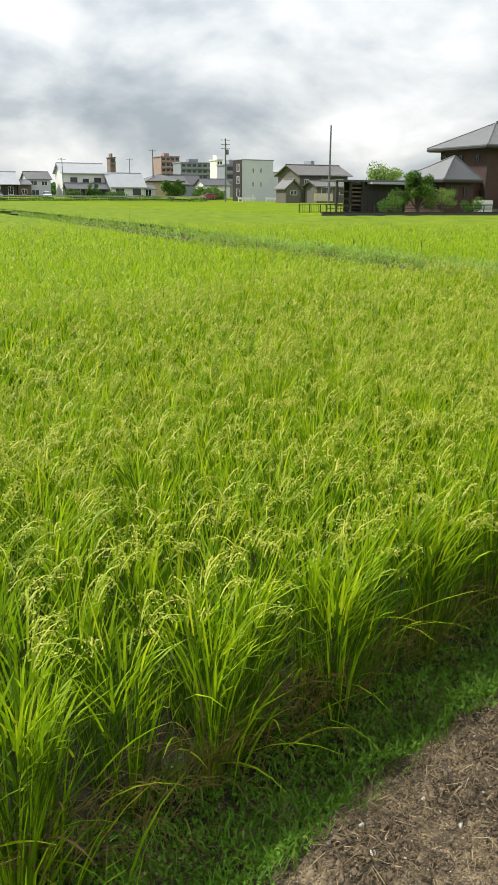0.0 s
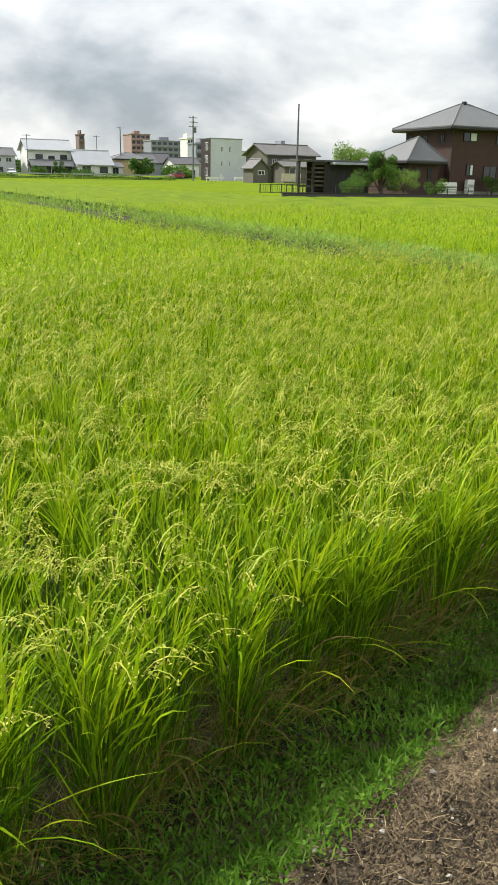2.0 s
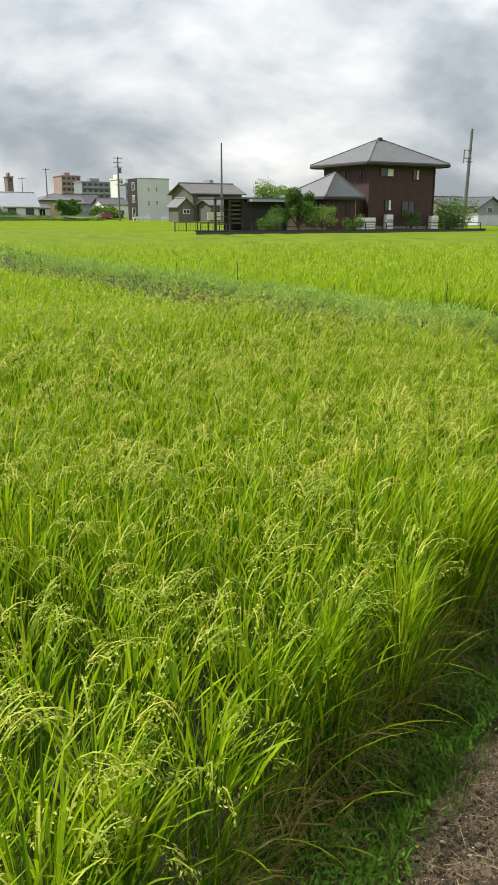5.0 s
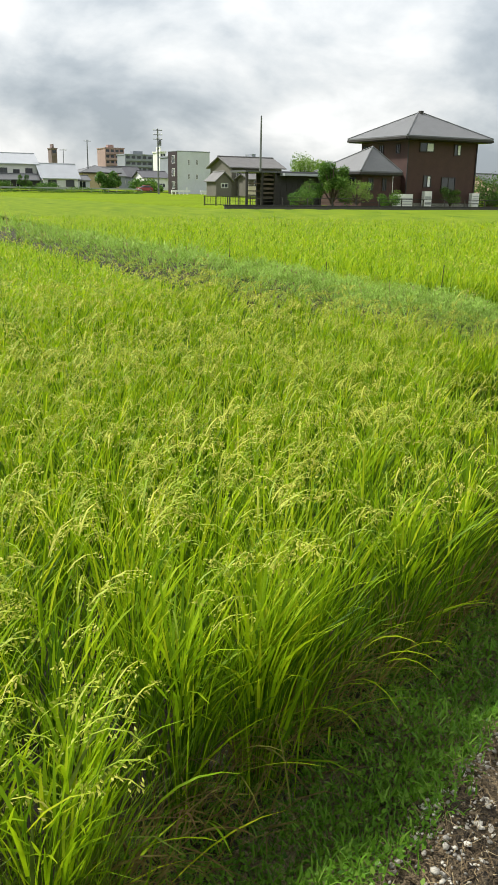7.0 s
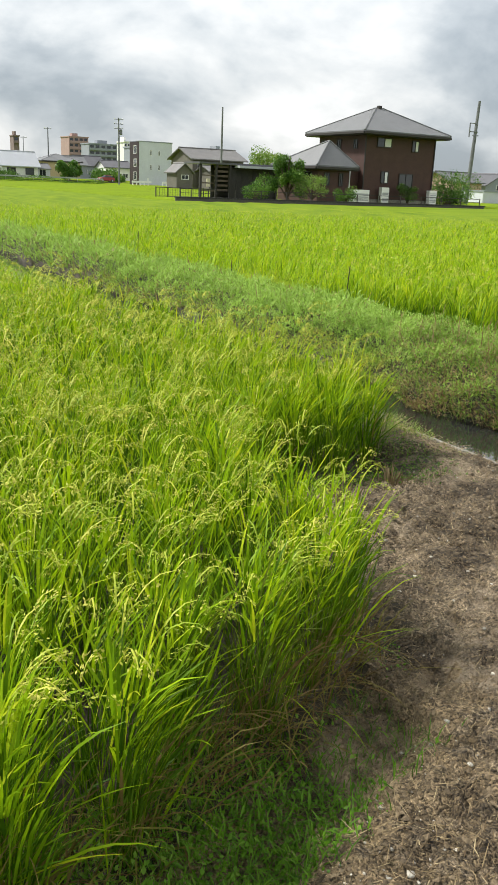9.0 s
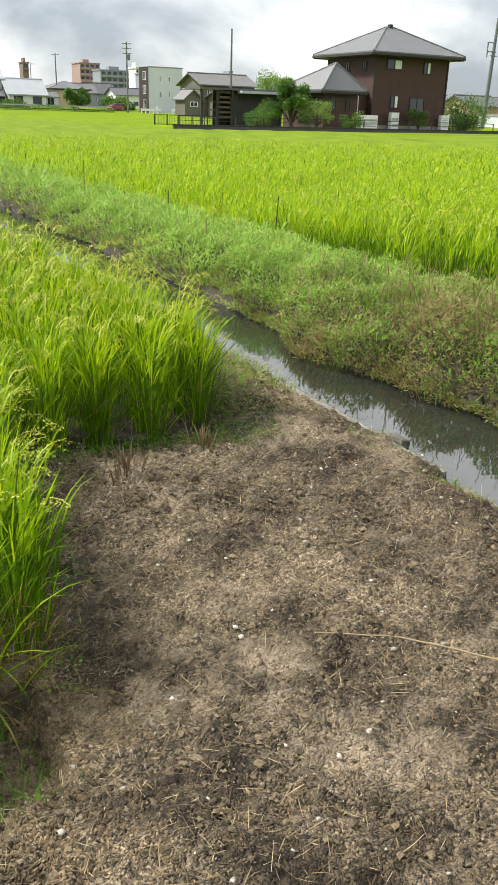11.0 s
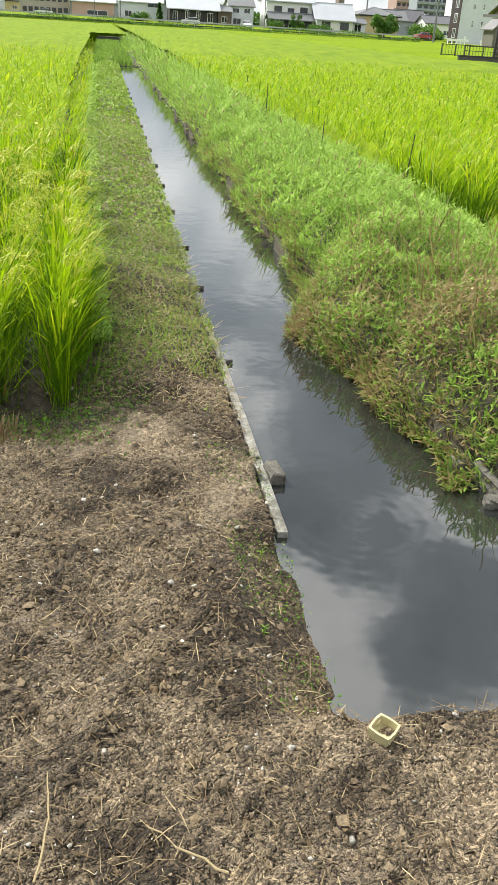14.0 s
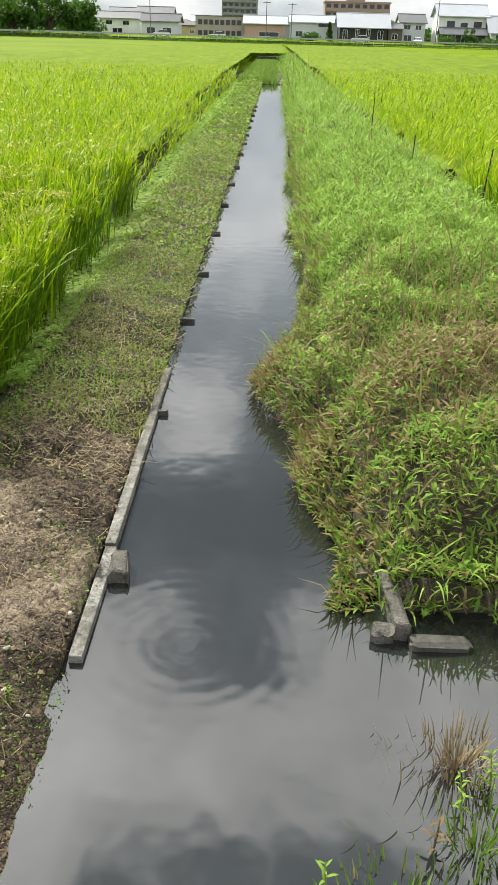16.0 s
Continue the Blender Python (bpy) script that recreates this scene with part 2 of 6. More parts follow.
def crumbly(name, pale, dark, rough_v=0.93):
    """Trodden earth: crumbs of two sizes, each with its own tone, over broad damp and dry patches."""
    m = surface(name, pale, rough_v, 0.35, 2.4, 160.0, 0.8, col2=dark, dist=0.01)
    nt = m.node_tree
    ramp = next(n for n in nt.nodes if n.type == "VALTORGB")
    ramp.color_ramp.elements[0].position, ramp.color_ramp.elements[1].position = 0.40, 0.64
    b = nt.nodes["Principled BSDF"]
    geo = next(n for n in nt.nodes if n.type == "NEW_GEOMETRY")
    warp = N(nt, "ShaderNodeTexNoise", Scale=35.0, Detail=2.0)
    nt.links.new(geo.outputs["Position"], warp.inputs["Vector"])
    mv = nt.nodes.new("ShaderNodeVectorMath")
    mv.operation = "MULTIPLY_ADD"
    mv.inputs[1].default_value = (0.02, 0.02, 0.02)
    nt.links.new(warp.outputs["Color"], mv.inputs[0])
    nt.links.new(geo.outputs["Position"], mv.inputs[2])
    col, nrm = b.inputs["Base Color"].links[0].from_socket, b.inputs["Normal"].links[0].from_socket
    for sc, lo, hi, dist in ((55.0, 0.55, 1.28, 0.018), (150.0, 0.3, 1.6, 0.010)):
        v = N(nt, "ShaderNodeTexVoronoi", Scale=sc, Randomness=1.0)
        nt.links.new(mv.outputs[0], v.inputs["Vector"])
        sp = nt.nodes.new("ShaderNodeSeparateColor")
        nt.links.new(v.outputs["Color"], sp.inputs[0])
        mr = nt.nodes.new("ShaderNodeMapRange")
        mr.inputs["To Min"].default_value, mr.inputs["To Max"].default_value = lo, hi
        nt.links.new(sp.outputs[0], mr.inputs["Value"])
        s = nt.nodes.new("ShaderNodeVectorMath")
        s.operation = "SCALE"
        nt.links.new(col, s.inputs[0])
        nt.links.new(mr.outputs[0], s.inputs["Scale"])
        col = s.outputs[0]
        bp = N(nt, "ShaderNodeBump", Strength=0.9, Distance=dist)
        bp.invert = True
        nt.links.new(v.outputs["Distance"], bp.inputs["Height"])
        nt.links.new(nrm, bp.inputs["Normal"])
        nrm = bp.outputs[0]
    # dry pale crust in patches
    cr = N(nt, "ShaderNodeTexNoise", Scale=1.7, Detail=6.0, Roughness=0.7)
    nt.links.new(geo.outputs["Position"], cr.inputs["Vector"])
    span = nt.nodes.new("ShaderNodeMapRange")
    span.inputs["From Min"].default_value, span.inputs["From Max"].default_value, span.inputs["To Max"].default_value = 0.54, 0.66, 0.75
    nt.links.new(cr.outputs["Fac"], span.inputs["Value"])
    mx = nt.nodes.new("ShaderNodeMix")
    mx.data_type = "RGBA"
    mx.inputs[7].default_value = (*[min(1.0, c * 1.4) for c in (pale[0], pale[1] * 1.03, pale[2] * 1.12)], 1)
    nt.links.new(span.outputs[0], mx.inputs[0])
    nt.links.new(col, mx.inputs[6])
    nt.links.new(mx.outputs[2], b.inputs["Base Color"])
    nt.links.new(nrm, b.inputs["Normal"])
    return m


DIRT = crumbly("trodden_dirt", (0.305, 0.236, 0.152), (0.062, 0.045, 0.026))
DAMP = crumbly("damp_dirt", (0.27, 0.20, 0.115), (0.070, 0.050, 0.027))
MUD = surface("paddy_mud", (0.055, 0.043, 0.027), 0.85, 0.4, 3.0, 40.0, 0.6, col2=(0.028, 0.024, 0.016), dist=0.02)
EARTH = surface("bank_earth", (0.065, 0.055, 0.032), 0.9, 0.4, 2.5, 30.0, 0.8, col2=(0.032, 0.027, 0.016), dist=0.02)
GRASSY = surface("rough_grass_ground", (0.16, 0.235, 0.006), 0.95, 0.25, 0.15, 3.0, 0.6, spec=0.05, col2=(0.12, 0.18, 0.006), dist=0.1)
STONE = surface("grey_pebble", (0.50, 0.47, 0.40), 0.85, 0.4, 20.0, 120.0, 0.4, island=0.45)
CLOD = surface("dirt_clod", (0.185, 0.14, 0.086), 0.95, 0.35, 12.0, 110.0, 0.7, island=0.45)
WETCLOD = surface("damp_clod", (0.115, 0.082, 0.043), 0.9, 0.4, 14.0, 100.0, 0.7, island=0.5)
CONC = surface("weathered_concrete", (0.33, 0.32, 0.28), 0.85, 0.45, 14.0, 110.0, 0.7, col2=(0.12, 0.115, 0.09))
BLOCKC = surface("old_grey_concrete", (0.16, 0.15, 0.125), 0.85, 0.45, 18.0, 110.0, 0.8, col2=(0.08, 0.075, 0.06))
DARKCONC = surface("wet_concrete", (0.10, 0.095, 0.08), 0.5, 0.35, 8.0, 90.0, 0.5)
PLASTIC = surface("faded_yellow_plastic", (0.50, 0.45, 0.25), 0.5, 0.15, 15.0, 150.0, 0.1)
WATER = water_material()
ASPHALT = surface("asphalt", (0.06, 0.06, 0.062), 0.9, 0.25, 1.0, 20.0, 0.3)
WHITEWALL = surface("white_render", (0.74, 0.74, 0.71), 0.8, 0.1, 0.5, 8.0, 0.1)
PALEWALL = surface("pale_grey_siding", (0.58, 0.60, 0.65), 0.75, 0.1, 0.4, 8.0, 0.1)
TANWALL = surface("tan_render", (0.52, 0.42, 0.24), 0.85, 0.15, 0.5, 8.0, 0.1)
OLIVEWALL = surface("olive_brown_siding", (0.135, 0.125, 0.105), 0.8, 0.15, 0.5, 8.0, 0.1)
BROWNWALL = surface("brown_tile_cladding", (0.072, 0.035, 0.027), 0.7, 0.22, 1.5, 14.0, 0.3)
DARKWALL = surface("dark_board_wall", (0.045, 0.042, 0.04), 0.8, 0.25, 1.0, 12.0, 0.3)
DARKRED = surface("dark_red_panel", (0.032, 0.02, 0.02), 0.6, 0.15, 1.0, 12.0, 0.1)
TIMBER = surface("weathered_timber", (0.13, 0.10, 0.075), 0.85, 0.3, 4.0, 40.0, 0.4)
BRICKY = surface("red_brown_facade", (0.36, 0.25, 0.225), 0.85, 0.12, 0.2, 4.0, 0.1)
GREYWALL = surface("grey_facade", (0.27, 0.29, 0.33), 0.85, 0.12, 0.2, 4.0, 0.1)
PINKWALL = surface("faded_pink_wall", (0.50, 0.33, 0.28), 0.85, 0.12, 0.3, 5.0, 0.1)
ROOF_GREY = surface("grey_slate_roof", (0.13, 0.135, 0.14), 0.55, 0.16, 0.8, 9.0, 0.25, spec=0.6)
ROOF_SILVER = surface("silver_sheet_roof", (0.42, 0.44, 0.47), 0.5, 0.08, 0.5, 6.0, 0.1)
ROOF_BROWN = surface("brown_grey_tile_roof", (0.15, 0.145, 0.14), 0.5, 0.2, 0.8, 10.0, 0.3)
ROOF_DARK = surface("dark_tile_roof", (0.10, 0.10, 0.11), 0.5, 0.2, 0.8, 10.0, 0.3)
TRIM = surface("dark_trim", (0.035, 0.03, 0.028), 0.6, 0.15, 2.0, 20.0, 0.1)
WHITE = surface("white_paint", (0.78, 0.78, 0.76), 0.5, 0.08, 2.0, 20.0, 0.05)
POLE = surface("grey_concrete_pole", (0.17, 0.175, 0.185), 0.8, 0.2, 1.0, 20.0, 0.2)
STEEL = surface("galvanised_steel", (0.42, 0.43, 0.44), 0.4, 0.15, 3.0, 30.0, 0.1, metal=0.7)
GLASS = glass_material()
BARK = surface("tree_bark", (0.10, 0.075, 0.05), 0.9, 0.3, 8.0, 50.0, 0.8)
REDPAINT = surface("faded_red_car_paint", (0.32, 0.05, 0.045), 0.25, 0.08, 2.0, 30.0, 0.0)
TYRE = surface("black_rubber", (0.02, 0.02, 0.02), 0.8, 0.2, 5.0, 40.0, 0.2)
STAKE = surface("dark_wood_stake", (0.05, 0.04, 0.03), 0.85, 0.3, 10.0, 60.0, 0.4)


# ---------- mesh helpers ----------
rng = np.random.default_rng(7)


def raw_mesh(name, V, Q, mats, tint=None, mat_idx=None, smooth=False):
    """A mesh from arrays of vertices and quads (n x 4) or triangles (n x 3)."""
    me = bpy.data.meshes.new(name)
    V = np.ascontiguousarray(V, dtype=np.float32).reshape(-1, 3)
    Q = np.ascontiguousarray(Q, dtype=np.int32)
    k = Q.shape[1]
    me.vertices.add(len(V))
    me.vertices.foreach_set("co", V.ravel())
    me.loops.add(Q.size)
    me.loops.foreach_set("vertex_index", Q.ravel())
    me.polygons.add(len(Q))
    me.polygons.foreach_set("loop_start", np.arange(0, Q.size, k, dtype=np.int32))
    for m in mats:
        me.materials.append(m)
    if mat_idx is not None:
        me.polygons.foreach_set("material_index", np.ascontiguousarray(mat_idx, dtype=np.int32))
    if smooth:
        me.polygons.foreach_set("use_smooth", np.ones(len(Q), dtype=bool))
    if tint is not None:
        a = me.attributes.new("tint", "FLOAT", "POINT")
        a.data.foreach_set("value", np.ascontiguousarray(tint, dtype=np.float32))
    me.update(calc_edges=True)
    me.validate()
    return me


class Cloud:
    """Collects many small quads for one mesh."""

    def __init__(self):
        self.V, self.Q, self.T, self.n = [], [], [], 0

    def add(self, V, Q, T):
        self.V.append(V)
        self.Q.append(Q + self.n)
        self.T.append(T)
        self.n += len(V)

    def mesh(self, name, mat):
        return raw_mesh(name, np.concatenate(self.V), np.concatenate(self.Q), [mat], np.concatenate(self.T))


def add_blades(c, P, head, length, tilt, bend, width, segs, tint, tip=0.08, twist=0.5):
    """Grass blades: P base points, head the way they lean, tilt and bend from upright in radians."""
    n = len(P)
    if n == 0:
        return
    one = np.ones(n)
    length, tilt, bend, width, head, tint = (np.asarray(a) * one for a in (length, tilt, bend, width, head, tint))
    pos = np.array(P, dtype=float)
    side_a = head + np.pi / 2 + rng.normal(0, twist, n)
    side = np.stack([np.cos(side_a), np.sin(side_a), np.zeros(n)], 1)
    rows = []
    for i in range(segs + 1):
        s = i / segs
        w = width * (0.55 + 0.9 * s * (1 - s) * 1.6) * (1 - s ** 3) + width * tip
        rows.append(pos - side * (w / 2)[:, None])
        rows.append(pos + side * (w / 2)[:, None])
        th = tilt + bend * ((s + 0.5 / segs) ** 1.4)
        step = np.stack([np.sin(th) * np.cos(head), np.sin(th) * np.sin(head), np.cos(th)], 1)
        pos = pos + step * (length / segs)[:, None]
    V = np.stack(rows, 1).reshape(-1, 3)
    base = (np.arange(n) * 2 * (segs + 1))[:, None]
    q = np.concatenate([base + np.array([2 * i, 2 * i + 1, 2 * i + 3, 2 * i + 2]) for i in range(segs)], 0)
    c.add(V, q, np.repeat(tint, 2 * (segs + 1)))


def add_leaves(c, P, size, tint, flat=0.6):
    """Small leaf diamonds turned at random; flat 1 lies level."""
    n = len(P)
    if n == 0:
        return
    a = rng.uniform(0, 2 * np.pi, n)
    el = rng.normal(0, (1 - flat) * 1.2, n)
    d = np.stack([np.cos(a) * np.cos(el), np.sin(a) * np.cos(el), np.sin(el)], 1)
    roll = rng.normal(0, (1 - flat) * 1.2, n)
    s = np.stack([-np.sin(a) * np.cos(roll), np.cos(a) * np.cos(roll), np.sin(roll)], 1)
    L = (np.asarray(size) * np.ones(n))[:, None]
    P = np.asarray(P)
    V = np.stack([P - d * L * 0.5, P + s * L * 0.3, P + d * L * 0.5, P - s * L * 0.3], 1).reshape(-1, 3)
    c.add(V, np.arange(4 * n).reshape(n, 4), np.repeat(np.asarray(tint) * np.ones(n), 4))


def mesh_of(name, bm, mat):
    me = bpy.data.meshes.new(name)
    bm.normal_update()
    bm.to_mesh(me)
    bm.free()
    for m in (mat if isinstance(mat, (list, tuple)) else [mat]):
        me.materials.append(m)
    return me


def part(name, bm, material, parent, label=""):
    ob = new(name, mesh_of(name, bm, material))
    ob.parent = parent
    if label:
        tagged(ob, label)
    return ob


def thing(name, label, category, x=0, y=0, z=0, rz=0, group="", kind=""):
    ob = new(name)
    ob.matrix_basis = pose(x, y, z, 0, 0, rz)
    return tagged(ob, label, category, group, kind)


def box(bm, x0, y0, z0, x1, y1, z1, bevel=0.0):
    r = bmesh.ops.create_cube(bm, size=1.0, matrix=Matrix.LocRotScale(((x0 + x1) / 2, (y0 + y1) / 2, (z0 + z1) / 2), None, (abs(x1 - x0), abs(y1 - y0), abs(z1 - z0))))
    if bevel:
        es = {e for v in r["verts"] for e in v.link_edges}
        bmesh.ops.bevel(bm, geom=list(es), offset=bevel, segments=2, affect="EDGES", profile=0.6)
    return bm


def boxes(*bs, bevel=0.0):
    bm = bmesh.new()
    for b in bs:
        box(bm, *b, bevel=bevel)
    return bm


def tube(bm, pts, radii, sides=8):
    """A tapered tube through the points."""
    rings = []
    for i, p in enumerate(pts):
        p = Vector(p)
        d = (Vector(pts[min(i + 1, len(pts) - 1)]) - Vector(pts[max(i - 1, 0)])).normalized()
        u = d.orthogonal().normalized()
        w = d.cross(u)
        rings.append([bm.verts.new(p + (u * math.cos(2 * math.pi * k / sides) + w * math.sin(2 * math.pi * k / sides)) * radii[i]) for k in range(sides)])
    for a, b in zip(rings, rings[1:]):
        for k in range(sides):
            bm.faces.new((a[k], a[(k + 1) % sides], b[(k + 1) % sides], b[k]))
    bm.faces.new(rings[0][::-1])
    bm.faces.new(rings[-1])
    return bm


# ---------- the plan ----------
# The canal runs along +y from (0, -1.3); the dirt path comes in along the field's slanting edge.
X_EDGE, Y_EDGE, SLOPE = -2.4, -1.25, 0.40        # field corner and the run of its edge
CANAL_L, CANAL_R, WATER_Z = 0.03, 0.78, -0.11
ROAD_Y = 186.0
FIELD_END = 183.0
LOT = (19.0, 46.5, 75.0, 66.0)                   # raised house lot: x0, y0, x1, y1


def edge_y(x):
    """The rice's wavering edge beside the path."""
    return Y_EDGE + SLOPE * (x - X_EDGE) + np.interp(x, [-10.5, -9.1, -8.2, -7.5, -6.6, -5.7, -4.8, -4.2], [-0.05, -0.10, -0.17, -0.25, -0.23, -0.17, -0.05, 0.02])


def dirt_y(x):
    """Where the trodden dirt ends against the weedy verge."""
    return -2.61 + 0.42 * (x + 4.82) + np.interp(x, [-10.5, -8.8, -8.1, -7.4, -6.9, -6.4, -5.5, -3.9, -3.3], [0.0, -0.09, -0.17, -0.26, -0.25, -0.20, -0.10, -0.04, -0.10])


def field1(x, y):
    """Inside the rice on the near side of the canal (arrays)."""
    right = np.interp(y, [-1.3, -0.6, 0.3, 0.55, 0.60, 1.1, 1.84, 3.3, 6.5, 11, 16.6, 63, 64.5], [-2.25, -2.0, -1.90, -1.50, -0.80, -0.66, -0.74, -0.79, -0.82, -0.88, -0.92, -1.05, 1.55])
    return (x < right) & (y > edge_y(x)) & (y < FIELD_END)


def open_land(x, y):
    """Field level; behind it lie the lots of the houses."""
    return (x < 36) | (y < 98) | (x < -10.6 + 0.425 * (y + 6.4)) | ((y < 147) & (x < -10.6 + 0.46 * (y + 6.4)))


def field2(x, y):
    """Inside the rice beyond the canal."""
    left = np.interp(y, [1.0, 2.5, 5, 12, 24, 60, 190], [3.4, 2.6, 2.35, 1.95, 1.75, 1.6, 1.6])
    lot = (x > LOT[0]) & (y > LOT[1])
    return (x > left) & (y > 1.2) & (y < FIELD_END) & ~lot & open_land(x, y)


def rough(x, y, f, s=0.0):
    """Cheap smooth noise from sines, for arrays."""
    return (np.sin(x * f + 1.3 * np.sin(y * f * 0.7 + s) + s) * np.cos(y * f * 1.1 + 0.9 * np.sin(x * f * 0.6 + 2 * s)))


# heel holes (positive depth) and heaped mud (negative): x, y, radius, depth
HOLES = ((-1.99, -1.33, 0.05, 0.11), (-1.88, -1.22, 0.045, 0.09), (-2.22, -1.42, 0.05, 0.03), (-2.34, -0.75, 0.06, 0.03), (-0.42, -0.22, 0.07, 0.05), (-0.36, -0.12, 0.06, -0.035),
         (-0.50, -0.28, 0.06, -0.03), (-0.30, -0.24, 0.05, -0.03), (-0.90, -0.75, 0.09, -0.025), (-0.6, -0.85, 0.10, 0.02), (-1.3, -0.3, 0.12, -0.03), (-1.6, -0.6, 0.10, 0.025))


def ground_z(x, y):
    z = np.zeros_like(x)
    dy = dirt_y(x)
    # from dirt to verge to paddy soil
    k = np.clip((y - dy + 0.08) / 0.3, 0, 1)
    left_zone = (x < -2.2)
    z = np.where(left_zone, -0.13 * k * k * (3 - 2 * k), z)
    # mud flat between the field corner and the canal
    kx = np.clip((-1.45 - x) / 0.7, 0, 1) * np.clip((y + 1.6) / 0.6, 0, 1)
    ky = np.clip((y - 0.15) / 0.45, 0, 1) * np.clip((-0.55 - x) / 0.25, 0, 1)
    z = np.where(~left_zone, -0.11 * np.maximum(kx, ky), z)
    z = np.where((x > 2.0) & (y > 1.0), -0.08, z)
    # right bank with its hump
    hump = 0.20 * np.clip((x - CANAL_R) / 0.35, 0, 1) * np.clip((2.6 - x) / 0.8, 0, 1)
    z = np.where((x > CANAL_R) & (y > -0.1), -0.06 + hump * np.clip((y + 0.1) / 0.3, 0, 1), z)
    # trodden lumps
    amp = np.where((y < dy + 0.1) | ((x > -2.6) & (y < 2.5) & (x < 0.05)), 1.0, 0.35)
    z = z + amp * (rng.normal(0, 0.009, x.shape) + 0.015 * rough(x, y, 9, 0.4) + 0.012 * rough(x, y, 23, 1.7) + 0.006 * rough(x, y, 51, 2.9) + 0.018 * rough(x, y, 3.1, 0.2)) * (np.abs(y) < 45)
    for hx, hy, hr, hd in HOLES:
        z = z - hd * np.exp(-((x - hx) ** 2 + (y - hy) ** 2) / hr ** 2)
    # the berm dips to the canal edge
    z = np.where((x < 0.08) & (y > -0.6) & (y < 31), z - 0.06 * np.clip((x + 0.4) / 0.34, 0, 1) * np.clip((x + 0.4) / 0.01, 0, 1), z)
    # canal bed, and the pool that runs off to the side at the near end
    wob = 0.05 * rough(x, y, 2.3, 0.8) + 0.03 * rough(x, y, 6.1, 1.9)
    inside = (x > np.where(y < -0.52, 0.13 + 0.3 * wob, CANAL_L - 0.02)) & (x < CANAL_R + wob + np.where(y < 1.2, 0.08 * (1.2 - y), 0)) & (y > -1.27 + 0.5 * wob) & (y < 47)
    pool = (x > 0.5) & (x < 3.2) & (y > -1.30 + wob) & (y < -0.12 + 0.4 * wob)
    z = np.where(inside | pool, -0.42, z)
    margin = (y < -0.36) & (x > -0.24) & (y > -1.32) & (z > -0.3) & (x < 0.4)
    z = np.where(margin, np.minimum(z, -0.155 * np.clip((x + 0.22 + 0.4 * wob) / 0.32, 0, 1) * np.clip((-0.36 - y) / 0.14, 0, 1) + 0.25 * z), z)
    front = (x > 0.0) & (y <= -1.2) & (y > -1.38)
    z = np.where(front & (z > -0.3), np.minimum(z, -0.12 * np.clip((y + 1.38) / 0.14, 0, 1) + 0.3 * z), z)
    # silted far end
    z = np.where((y > 31) & (y < 66) & (x > -0.05) & (x < 0.9), -0.06 - 0.06 * np.sin(y), z)
    # the lot of the brown house, the road bank and the town behind
    z = np.where((x > LOT[0]) & (y > LOT[1]), 0.55, z)
    z = np.where(~open_land(x, y), 0.8, z)
    z = np.where(y > ROAD_Y - 1.5, 1.0 + np.clip((y - ROAD_Y) / 30, 0, 0.5), z)
    return z


def axis(*spans):
    out = [spans[0][0]]
    for a, b, d in spans:
        k = max(1, int(round((b - a) / d)))
        out += list(a + (b - a) * (np.arange(1, k + 1) / k))
    return np.array(out)


def build_ground():
    xs = axis((-2500, -400, 700), (-400, -60, 85), (-60, -16, 11), (-16, -11.4, 0.9), (-11.4, 1.0, 0.034), (1.0, 3.6, 0.08), (3.6, 20, 1.6), (20, 80, 3), (80, 400, 40), (400, 2500, 700))
    ys = axis((-2500, -200, 700), (-200, -20, 45), (-20, -5.6, 1.2), (-5.6, 2.6, 0.034), (2.6, 12, 0.11), (12, 48, 0.5), (48, 100, 2.0), (100, 200, 2.2), (200, 600, 50), (600, 2500, 600))
    X, Y = np.meshgrid(xs, ys)
    Z = ground_z(X, Y)
    nx, ny = len(xs), len(ys)
    V = np.stack([X, Y, Z], -1).reshape(-1, 3)
    i = np.arange(nx - 1)[None, :] + nx * np.arange(ny - 1)[:, None]
    Q = np.stack([i, i + 1, i + 1 + nx, i + nx], -1).reshape(-1, 4)
    cx, cy = V[Q, 0].mean(1), V[Q, 1].mean(1)
    idx = np.zeros(len(Q), dtype=int)
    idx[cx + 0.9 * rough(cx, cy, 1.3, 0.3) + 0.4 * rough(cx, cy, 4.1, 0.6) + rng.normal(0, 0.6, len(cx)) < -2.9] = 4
    idx[(cx < -2.2) & (cy > dirt_y(cx) + 0.12)] = 1
    jx, jy = cx + 0.15 * rough(cx, cy, 5.0, 0.2) + rng.normal(0, 0.08, len(cx)), cy + 0.15 * rough(cx, cy, 4.0, 0.9) + rng.normal(0, 0.08, len(cx))
    idx[(cx >= -2.2) & (jx < -1.95) & (jy > -1.0)] = 1
    idx[(jx < -0.6) & (jy > 0.4)] = 1
    idx[(jx > -0.7) & (jy > 1.0)] = 2
    idx[(cx > CANAL_L)] = 2
    idx[(cx > CANAL_L) & (cy < -1.3)] = 0
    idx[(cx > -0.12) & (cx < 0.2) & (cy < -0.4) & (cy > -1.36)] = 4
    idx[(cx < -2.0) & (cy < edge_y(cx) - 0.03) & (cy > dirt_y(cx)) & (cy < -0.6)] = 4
    idx[(cy > 45) | (np.abs(cx) > 18)] = 3
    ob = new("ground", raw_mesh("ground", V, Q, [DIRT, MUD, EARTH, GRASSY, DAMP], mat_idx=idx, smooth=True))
    tagged(ob, "flat farmland with trodden brown dirt beside paddies", "ground", kind="structure")


build_ground()

